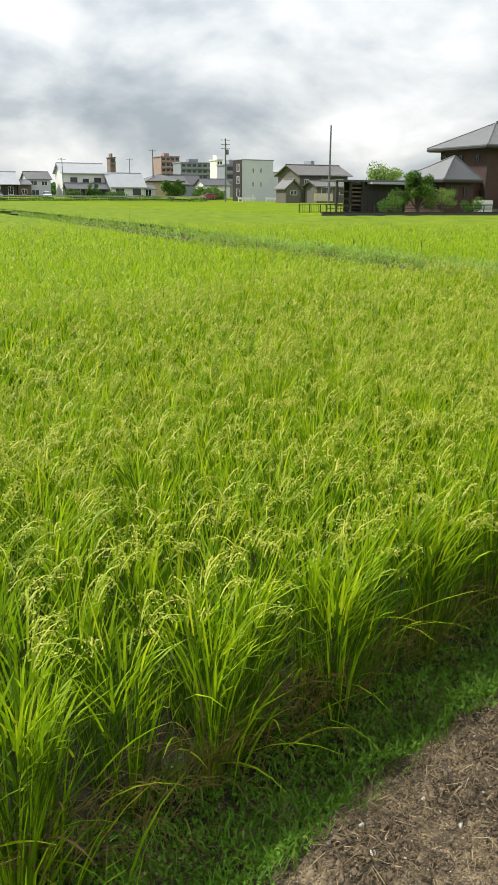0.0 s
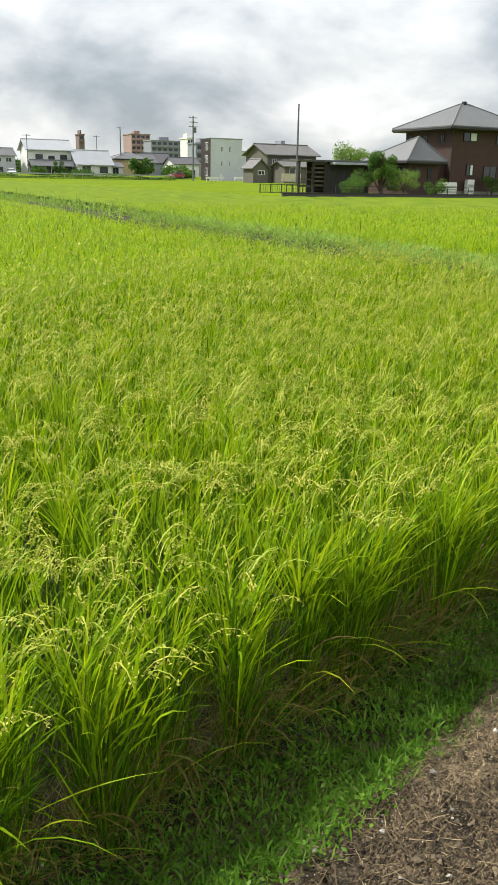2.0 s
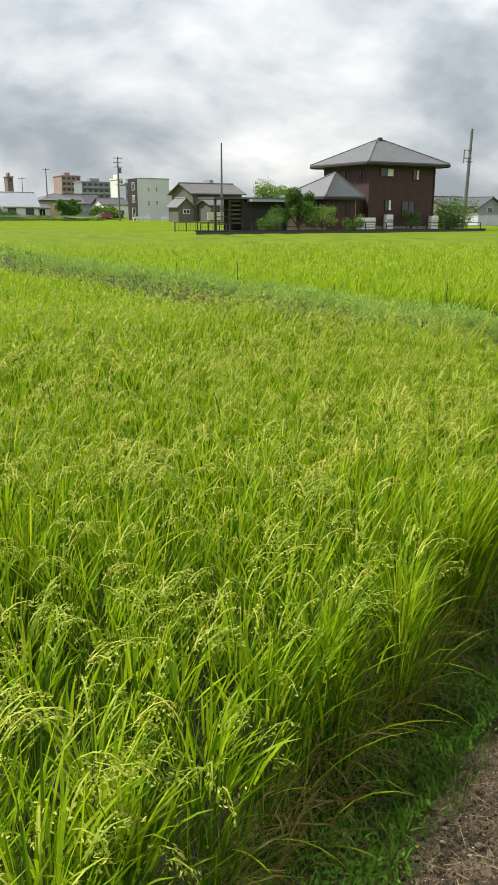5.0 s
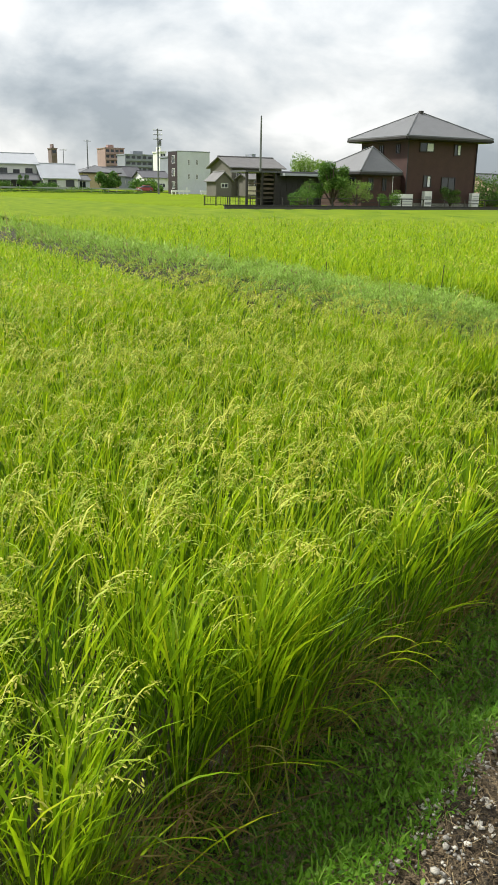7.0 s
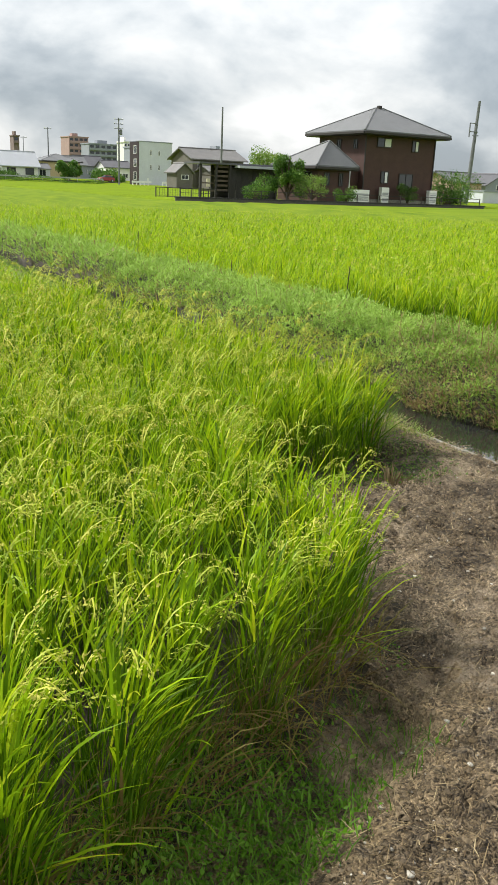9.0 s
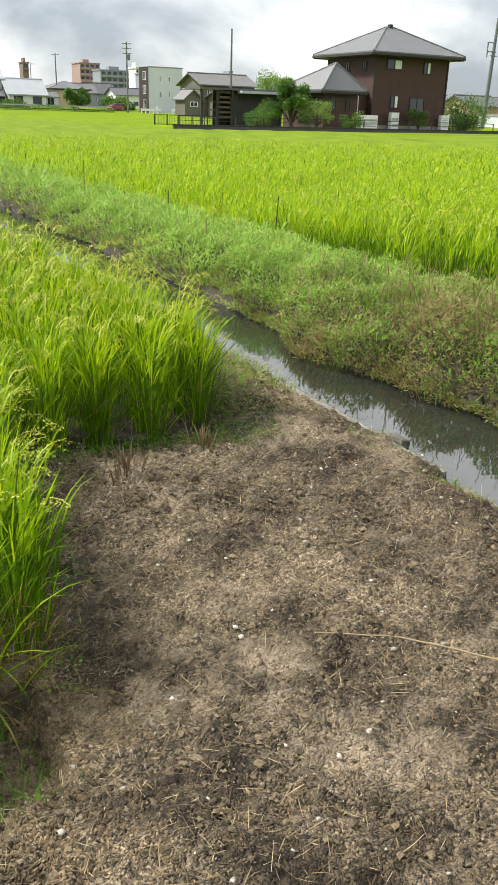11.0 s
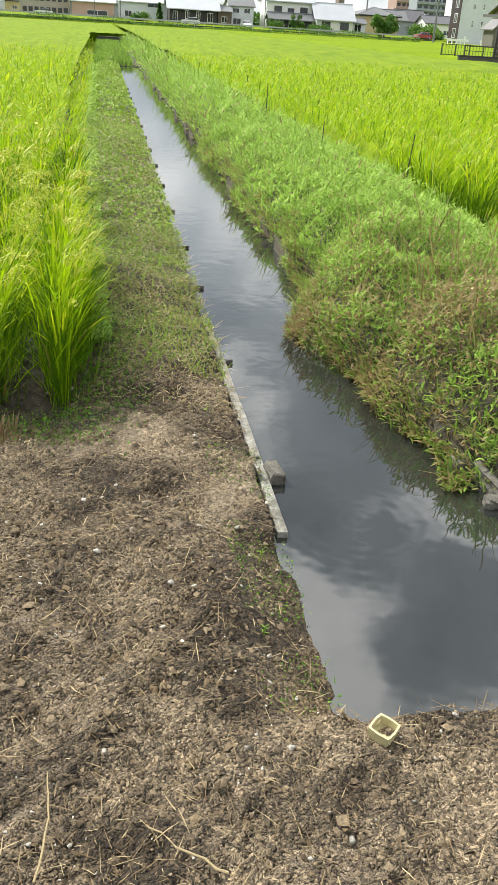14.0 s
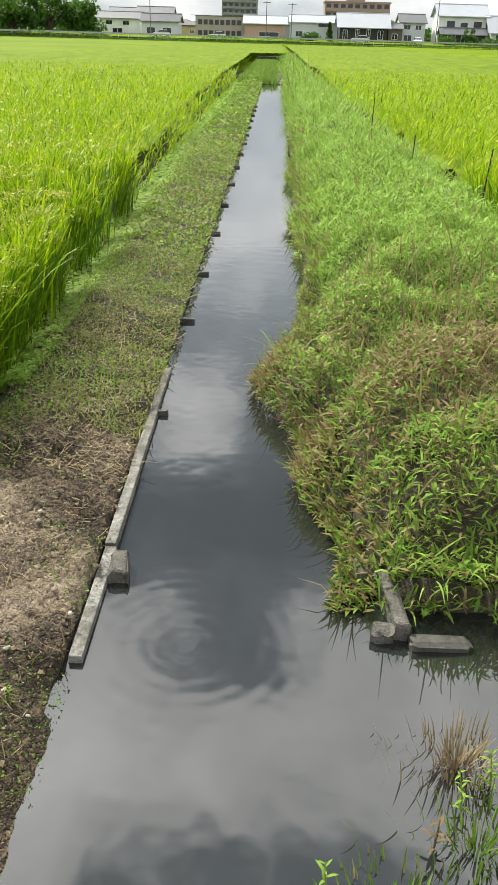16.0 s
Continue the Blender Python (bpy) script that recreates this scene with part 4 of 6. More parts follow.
def verge():
    c = Cloud()
    n = 110000
    x = rng.uniform(-11.6, -2.0, n)
    y = dirt_y(x) + 0.02 + 0.10 * rough(x, x * 0 + 1, 3.0, 0.4) + 0.80 * rng.random(n) ** 1.1 + rng.normal(0, 0.03, n)
    keep = (y < edge_y(x) + 0.22) & (x + rng.normal(0, 0.12, n) < -2.65)
    x, y = x[keep], y[keep]
    n = len(x)
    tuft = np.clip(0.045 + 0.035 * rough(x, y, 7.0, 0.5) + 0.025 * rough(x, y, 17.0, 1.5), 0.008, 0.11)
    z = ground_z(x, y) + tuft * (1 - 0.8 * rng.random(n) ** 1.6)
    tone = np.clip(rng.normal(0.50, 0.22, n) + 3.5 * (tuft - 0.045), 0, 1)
    feather = rng.random(n) < 0.4
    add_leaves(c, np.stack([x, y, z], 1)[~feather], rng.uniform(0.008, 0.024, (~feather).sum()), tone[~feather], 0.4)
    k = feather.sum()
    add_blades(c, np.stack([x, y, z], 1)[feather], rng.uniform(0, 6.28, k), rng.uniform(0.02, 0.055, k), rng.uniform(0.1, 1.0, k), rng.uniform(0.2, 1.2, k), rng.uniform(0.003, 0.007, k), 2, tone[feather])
    # the same plants along the field's corner and in front of the clumps
    n = 9000
    x, y = rng.uniform(-2.3, -0.6, n), rng.uniform(-1.6, 0.75, n)
    near = field1(x - 0.12, y + 0.1) & ~field1(x, y)
    x, y = x[near], y[near]
    add_leaves(c, np.stack([x, y, ground_z(x, y) + rng.uniform(0, 0.03, len(x))], 1), rng.uniform(0.006, 0.018, len(x)), np.clip(rng.normal(0.4, 0.25, len(x)), 0, 1), 0.5)
    n = 22000
    x, y = rng.uniform(-2.1, -0.35, n), rng.uniform(-0.1, 1.6, n)
    near = ~field1(x - 0.06, y) & (y + rng.normal(0, 0.12, n) > 0.3 + 0.2 * rough(x, y, 4.0, 0.3)) & (x + rng.normal(0, 0.08, n) < -0.5 + 0.12 * rough(x, y, 5.0, 0.8))
    x, y = x[near], y[near]
    add_leaves(c, np.stack([x, y, ground_z(x, y) + rng.uniform(0, 0.06, len(x))], 1), rng.uniform(0.006, 0.016, len(x)), np.clip(rng.normal(0.38, 0.22, len(x)), 0, 1), 0.4)
    # sparse weeds on the muddy canal margin
    n = 2200
    x, y = rng.uniform(-0.2, 0.02, n), rng.uniform(-1.3, 0.4, n)
    some = rough(x, y, 5.0, 0.6) > 0.1
    x, y = x[some], y[some]
    add_leaves(c, np.stack([x, y, np.maximum(ground_z(x, y), -0.10) + rng.uniform(0, 0.02, len(x))], 1), rng.uniform(0.004, 0.011, len(x)), np.clip(rng.normal(0.5, 0.25, len(x)), 0, 1), 0.4)
    # short grass blades on the verge
    n = 5000
    x = rng.uniform(-11.5, -2.2, n)
    y = dirt_y(x) + rng.uniform(-0.02, 0.45, n)
    add_blades(c, np.stack([x, y, ground_z(x, y)], 1), rng.uniform(0, 6.28, n), rng.uniform(0.03, 0.10, n), 0.3, 0.9, 0.004, 2, rng.uniform(0.1, 0.6, n))
    tagged(new("verge_weeds", c.mesh("verge_weeds", VERGE)), "low damp green weeds between rice and dirt", "weeds", kind="stuff")
    # long arching leaves and dead straw over the edge
    c = Cloud()
    n = 420
    x = rng.uniform(-11.6, -2.2, n)
    y = edge_y(x) + rng.uniform(-0.02, 0.15, n)
    dead = rng.random(n) < 0.62
    add_blades(c, np.stack([x, y, rng.uniform(-0.13, 0.15, n)], 1), -1.0 + rng.normal(0, 0.55, n), np.where(dead, rng.uniform(0.12, 0.28, n), rng.uniform(0.2, 0.42, n)), rng.uniform(0.4, 1.0, n),
               rng.uniform(0.3, 1.5, n), rng.uniform(0.005, 0.010, n), 5, np.where(dead, rng.uniform(0.0, 0.12, n), np.clip(rng.normal(0.6, 0.18, n), 0.18, 1)))
    n = 4200
    x = rng.uniform(-11.6, -2.1, n)
    y = edge_y(x) + rng.normal(0.05, 0.07, n)
    add_blades(c, np.stack([x, y, rng.uniform(-0.13, 0.08, n)], 1), -1.0 + rng.normal(0, 1.1, n), rng.uniform(0.08, 0.26, n), rng.uniform(0.1, 1.2, n), rng.uniform(0.2, 1.6, n), rng.uniform(0.003, 0.007, n), 3, rng.uniform(0.0, 0.13, n))
    tagged(new("edge_leaves", c.mesh("edge_leaves", RICE)), "long arching rice leaves, some dead, over the edge", "rice", kind="stuff")


right_bank()
berm()
verge()


def grass_clump(x, y, label, n, l0, l1, mat, t0, spread, width=0.009):
    c = Cloud()
    a = rng.uniform(0, 6.28, n)
    r = np.abs(rng.normal(0, spread, n))
    px, py = x + r * np.cos(a), y + r * np.sin(a)
    add_blades(c, np.stack([px, py, np.maximum(ground_z(px, py), WATER_Z - 0.01)], 1), a, rng.uniform(l0, l1, n), rng.uniform(0.02, 0.35, n), rng.uniform(0.1, 0.9, n), width, 4, np.clip(rng.normal(t0, 0.12, n), 0, 1))
    tagged(new("grass_clump", c.mesh("grass_clump", mat)), label, "grass", kind="stuff")


grass_clump(-10.36, -4.50, "tall upright green grass clump at the paddy edge", 90, 0.28, 0.5, RICE, 0.5, 0.10)
grass_clump(-0.98, 0.20, "dried pale grass tuft on the mud", 50, 0.05, 0.13, STRAW, 0.3, 0.06)
grass_clump(-1.45, 0.02, "dried pale grass tuft on the dirt", 50, 0.05, 0.13, STRAW, 0.25, 0.08)
grass_clump(0.98, -0.72, "dry yellowed weeds standing in the water", 260, 0.03, 0.10, STRAW, 0.6, 0.07, 0.004)
grass_clump(0.98, -0.95, "small pale weeds at the water", 160, 0.03, 0.09, WEED, 0.35, 0.09, 0.005)
grass_clump(0.80, -1.12, "low tangled green and brown weeds at the water", 200, 0.02, 0.07, WEED, 0.35, 0.10, 0.005)


def leaf_mesh(length, width, tone, mat):
    """One lance leaf, folded along its rib and bent down at the tip."""
    V, Q = [], []
    for i in range(6):
        f = i / 5
        w = width * math.sin(math.pi * min(0.06 + 0.94 * f, 0.985)) ** 0.8
        z = 0.25 * length * f - 0.45 * length * f * f
        V += [(length * f, -w / 2, z + 0.15 * w), (length * f, 0, z), (length * f, w / 2, z + 0.15 * w)]
    for i in range(5):
        for k in (0, 1):
            Q.append((3 * i + k, 3 * i + k + 1, 3 * i + k + 4, 3 * i + k + 3))
    return raw_mesh("leaf", np.array(V), np.array(Q), [mat], np.full(len(V), tone))


def weed_plant(x, y, h, lean, tone, leaves, length, label, mat):
    ob = thing("weed_plant", label, "weed", x, y, max(float(ground_z(np.array([x]), np.array([y]))[0]), WATER_Z - 0.02), rz=40 * leaves)
    stem_bm = tube(bmesh.new(), [(0, 0, -0.02), (0.3 * lean, 0, 0.5 * h), (lean, 0, h)], [0.003, 0.0024, 0.0012], 6)
    me = mesh_of("stem", stem_bm, mat)
    me.attributes.new("tint", "FLOAT", "POINT").data.foreach_set("value", np.full(len(me.vertices), tone, dtype=np.float32))
    new("stem", me).parent = ob
    blade = leaf_mesh(length, 0.24 * length, tone, mat)
    for i in range(leaves):
        f = 0.2 + 0.8 * (i + 0.5) / leaves
        o = new("leaf", blade)
        o.parent = ob
        o.matrix_basis = pose(lean * f ** 1.7, 0, h * f, 0, rng.uniform(-45, 0), 137 * i + rng.uniform(-20, 20)) @ Matrix.Scale(rng.uniform(0.7, 1.1) * (1.15 - 0.4 * f), 4)


weed_plant(0.655, -1.08, 0.13, 0.01, 0.72, 12, 0.034, "bright green leafy weed at the water's edge", WEED)
weed_plant(0.735, -1.10, 0.07, 0.01, 0.1, 5, 0.035, "withered dark brown weed at the water's edge", WEED)
weed_plant(0.89, -0.95, 0.10, -0.015, 0.15, 6, 0.045, "tall withered stalk with a few curled leaves", STRAW)
weed_plant(0.97, -0.85, 0.14, 0.02, 0.7, 13, 0.03, "yellow-green leafy weed standing in the water", WEED)
weed_plant(1.05, -0.78, 0.12, 0.02, 0.65, 12, 0.034, "green leafy weed beside dry water weeds", WEED)
weed_plant(-0.10, -0.62, 0.04, 0.01, 0.55, 8, 0.02, "small bright green weed on the muddy edge", WEED)
weed_plant(-0.16, -1.02, 0.04, 0.01, 0.5, 8, 0.02, "small green weed in the canal mud", WEED)


# ---------- dirt: stones, clods and straw ----------
def lumps(name, label, category, mat, n, size0, size1, area, squash=0.6, many=False):
    V, Q = [], []
    ico = bmesh.new()
    if many:
        bmesh.ops.create_cone(ico, cap_ends=False, segments=4, radius1=1.0, radius2=0.0, depth=1.0)
    else:
        bmesh.ops.create_icosphere(ico, subdivisions=1, radius=1.0)
    bmesh.ops.triangulate(ico, faces=ico.faces)
    iv = np.array([v.co[:] for v in ico.verts])
    iq = np.array([[v.index for v in f.verts] for f in ico.faces])
    ico.free()
    x, y = area(n)
    z = ground_z(x, y)
    for i in range(len(x)):
        s = size0 * (size1 / size0) ** (rng.random() ** 3.2)
        k = iv * (1 + rng.normal(0, 0.26, (len(iv), 1))) + rng.normal(0, 0.22 if many else 0.05, iv.shape)
        k = k * s * np.array([1, rng.uniform(0.6, 1), squash * rng.uniform(0.6, 1.1)])
        a = rng.uniform(0, 6.28)
        R = np.array([[math.cos(a), -math.sin(a), 0], [math.sin(a), math.cos(a), 0], [0, 0, 1]])
        V.append(k @ R.T + np.array([x[i], y[i], z[i] + 0.15 * s]))
        Q.append(iq + i * len(iv))
    ob = new(name, raw_mesh(name, np.concatenate(V), np.concatenate(Q), [mat]))
    tagged(ob, label, category, kind="stuff")


def dirt_area(n):
    """Points on the trodden dirt."""
    a = n * 2 // 5
    x1 = rng.uniform(-11.4, -2.5, a)
    y1 = dirt_y(x1) - np.abs(rng.normal(0, 0.4, a)) + 0.05
    x2, y2 = rng.uniform(-2.6, 1.1, n - a), rng.uniform(-2.9, 0.9, n - a)
    ok = (ground_z(x2, y2) > -0.09) & ((x2 < 0.0) | (y2 < -1.35))
    return np.concatenate([x1, x2[ok]]), np.concatenate([y1, y2[ok]])


lumps("pebbles", "pale grey pebbles strewn over brown dirt", "pebbles", STONE, 4000, 0.0025, 0.012, dirt_area)


def gravel_patch(n):
    """A strip of pale chippings beside the verge."""
    x = rng.normal(-3.7, 0.35, n)
    return x, dirt_y(x) - np.abs(rng.normal(0.02, 0.22, n))


lumps("chippings", "pale white chippings at the edge of the dirt", "gravel", STONE, 1800, 0.004, 0.014, gravel_patch)
lumps("dirt_clods", "crumbly brown clods of dried mud", "clods", CLOD, 60000, 0.003, 0.015, dirt_area, 1.0, True)


def trampled(n):
    x, y = rng.normal(-1.2, 0.75, n), rng.normal(-0.55, 0.6, n)
    ok = (ground_z(x, y) > -0.09) & (x < -0.1) & (x > -2.6) & (rough(x, y, 2.3, 0.2) > -0.3)
    return x[ok], y[ok]


lumps("mud_clods", "dark trampled clods of damp mud", "clods", WETCLOD, 9000, 0.004, 0.018, trampled, 0.8, True)


def straw():
    c = Cloud()
    x, y = dirt_area(46000)
    n = len(x)
    add_blades(c, np.stack([x, y, ground_z(x, y) + 0.012], 1), rng.uniform(0, 6.28, n), 0.010 + 0.065 * rng.random(n) ** 2.5, rng.uniform(1.2, 1.6, n), rng.uniform(-0.5, 0.5, n), rng.uniform(0.001, 0.0024, n), 2, 0.9 * rng.random(n) ** 2.2, tip=0.4)
    tagged(new("straw_litter", c.mesh("straw_litter", STRAW)), "short bits of dry straw on the dirt", "straw", kind="stuff")


straw()


# ---------- canal pieces ----------
canal_wall = thing("canal_wall", "weathered pale concrete edge of the canal", "canal wall", kind="structure")
bm = bmesh.new()
for y0, y1, top, out in ((-0.42, 0.12, -0.086, 0.010), (0.121, 0.66, -0.077, 0.007), (0.661, 1.2, -0.080, 0.003), (1.201, 1.75, -0.086, 0.0)):
    box(bm, -0.010 + 0.9 * out, y0, -0.5, 0.028 + out + rng.uniform(-0.002, 0.002), y1, top, 0.005)
part("kerb", bm, CONC, canal_wall)

def concrete_block(x, y, z, sx, sy, sz, rz, label, mat=BLOCKC):
    bm = boxes((-sx / 2, -sy / 2, -sz, sx / 2, sy / 2, 0), bevel=0.012)
    for v in bm.verts:
        v.co += Vector((rng.normal(0, 0.004), rng.normal(0, 0.004), rng.normal(0, 0.003)))
    ob = new("concrete_block", mesh_of("concrete_block", bm, mat))
    ob.matrix_basis = pose(x, y, z, 3, 2, rz)
    tagged(ob, label, "block", "canal blocks")


concrete_block(0.068, 0.0, -0.062, 0.055, 0.11, 0.16, 4, "rough grey concrete block jutting from the canal edge")
concrete_block(0.836, 0.0, -0.04, 0.072, 0.085, 0.3, 4, "chipped grey concrete block at the weedy bank")
concrete_block(0.862, -0.262, -0.072, 0.062, 0.058, 0.3, -8, "worn rounded concrete block standing in the water")
concrete_block(0.902, -0.15, -0.045, 0.045, 0.25, 0.3, 7, "narrow concrete slab between two blocks")
concrete_block(1.02, -0.29, -0.085, 0.17, 0.05, 0.3, 5, "dark slab of concrete lying at the water", DARKCONC)
for i, y in enumerate((1.228, 2.578, 3.676, 5.046, 6.4, 7.75, 9.13, 10.5, 11.9, 13.2, 14.6, 16.0, 17.3, 18.7, 20.0)):
    bm = boxes((-0.07, -0.013, -0.09, 0.022, 0.013, -0.012), bevel=0.006)
    ob = new("drain_peg", mesh_of("drain_peg", bm, DARKCONC))
    ob.matrix_basis = pose(0.05, y, -0.075, rng.uniform(-4, 4), rng.uniform(-4, 4), rng.uniform(-8, 8))
    tagged(ob, "dark wet concrete peg at the canal edge", "peg", "canal pegs")

# yellow plastic tube end in the mud
bm = bmesh.new()
rings = []
for k, (r, z) in enumerate(((0.027, -0.02), (0.030, 0.055), (0.025, 0.055), (0.023, 0.030))):
    ring = []
    for i in range(24):
        a = 2 * math.pi * i / 24
        q = 1.0 / max(abs(math.cos(a)), abs(math.sin(a))) ** 0.72
        ring.append(bm.verts.new((r * q * math.cos(a), r * q * math.sin(a), z)))
    rings.append(ring)
for a, b in zip(rings, rings[1:]):
    for i in range(24):
        bm.faces.new((a[i], a[(i + 1) % 24], b[(i + 1) % 24], b[i]))
bm.faces.new(rings[-1])
ob = new("plastic_cup", mesh_of("plastic_cup", bm, PLASTIC))
ob.matrix_basis = pose(0.055, -1.42, -0.028, 4, -5, 42)
tagged(ob, "square faded yellow plastic cup sunk in mud", "cup")


def stick(pts, r, label, name="dry_stalk", mat=STRAW):
    fine = []
    for p, q in zip(pts, pts[1:]):
        fine += [tuple(Vector(p).lerp(Vector(q), k / 4) + Vector((rng.normal(0, 0.003), rng.normal(0, 0.003), 0))) for k in range(4)]
    pts = fine + [pts[-1]]
    bm = tube(bmesh.new(), pts, [r * (1 - 0.5 * i / (len(pts) - 1)) for i in range(len(pts))], 6)
    me = mesh_of(name, bm, mat)
    a = me.attributes.new("tint", "FLOAT", "POINT")
    a.data.foreach_set("value", np.full(len(me.vertices), 0.75, dtype=np.float32))
    tagged(new(name, me), label, "stalk")


stick([(-0.80, -1.90, 0.03), (-0.95, -1.80, 0.035), (-1.08, -1.64, 0.035), (-1.19, -1.52, 0.03), (-1.38, -1.40, 0.025)], 0.0036, "long pale dry stalk lying on the dirt")
stick([(-0.36, -1.76, 0.03), (-0.45, -1.69, 0.035), (-0.52, -1.62, 0.03)], 0.003, "short pale dry stalk lying on the dirt")
stick([(-0.72, -1.73, 0.03), (-0.70, -1.60, 0.035), (-0.71, -1.48, 0.03)], 0.0025, "thin pale dry stalk lying on the dirt")


def stake(x, y, h, lean):
    bm = tube(bmesh.new(), [(0, 0, -0.15), (0.3 * lean * h, 0, 0.5 * h), (lean * h, 0.01, h)], [0.008, 0.007, 0.006], 7)
    ob = new("wooden_stake", mesh_of("wooden_stake", bm, STAKE))
    ob.matrix_basis = pose(x, y, 0)
    tagged(ob, "thin dark wooden stake in the canal bank", "stake", "field stakes")


stake(1.92, 10.79, 0.70, 0.02)
stake(2.27, 5.08, 0.65, 0.06)
stake(2.05, 7.6, 0.5, 0.03)

# striped marker pole leaning in the far paddy
marker = thing("marker_pole", "thin leaning pole with black and yellow bands", "pole", 36.8, 35.1, 0.0)
BAND_YELLOW = surface("faded_yellow_paint", (0.55, 0.42, 0.05), 0.6, 0.15, 6.0, 40.0, 0.1)
for i in range(5):
    a, b = Vector((0.02 - 0.09 * i, 0.05 * i, 0.3 * i - 0.1)), Vector((0.02 - 0.09 * (i + 1), 0.05 * (i + 1), 0.3 * (i + 1) - 0.1))
    part("band", tube(bmesh.new(), [tuple(a), tuple(b)], [0.045, 0.045], 8), TRIM if i % 2 == 0 else BAND_YELLOW, marker, "black painted band" if i % 2 == 0 else "yellow painted band")

# culvert at the canal's far end
bm = boxes((-0.9, 62, -0.4, -0.4, 63, 0.12), (0.6, 62, -0.4, 1.1, 63, 0.12), (-0.9, 62.002, 0.12, 1.1, 63.002, 0.30))
tagged(new("culvert", mesh_of("culvert", bm, DARKWALL)), "dark concrete culvert mouth over the canal", "culvert")


# ---------- buildings ----------
def add_window(parent, side, u, z, w, h, lim, frame_mat=WHITE, pane_mat=None, bars=1):
    """A framed window on the front (-y), left (-x) or right (+x) face; u is its start along the face."""
    x0, x1, y0, y1 = lim
    fr, t = bmesh.new(), 0.07

    def place(b0, b1, a0, a1, n0, n1, bm):
        if side == "front":
            box(bm, x0 + b0, y0 - n1, a0, x0 + b1, y0 - n0, a1)
        elif side == "left":
            box(bm, x0 - n1, y1 - b1, a0, x0 - n0, y1 - b0, a1)
        else:
            box(bm, x1 + n0, y0 + b0, a0, x1 + n1, y0 + b1, a1)
    for b0, b1, a0, a1 in ((u, u + w, z, z + t), (u, u + w, z + h - t, z + h), (u, u + t, z + t, z + h - t), (u + w - t, u + w, z + t, z + h - t)):
        place(b0, b1, a0, a1, -0.02, 0.07, fr)
    for k in range(1, bars + 1):
        c = u + w * k / (bars + 1)
        place(c - 0.03, c + 0.03, z + t, z + h - t, -0.02, 0.06, fr)
    win = part("window", fr, frame_mat, parent)
    pb = bmesh.new()
    place(u + t * 0.6, u + w - t * 0.6, z + t * 0.6, z + h - t * 0.6, -0.01, 0.03, pb)
    part("pane", pb, pane_mat or GLASS, win)
    return win


def slab(bm, pts, th):
    """A sloped plate from its upper outline, thickened downwards."""
    top = [bm.verts.new(p) for p in pts]
    low = [bm.verts.new((p[0], p[1], p[2] - th)) for p in pts]
    bm.faces.new(top)
    bm.faces.new(low[::-1])
    for i in range(len(pts)):
        j = (i + 1) % len(pts)
        bm.faces.new((top[j], top[i], low[i], low[j]))


def ridge_tiles(bm, a, b, r=0.14):
    tube(bm, [a, b], [r, r], 6)


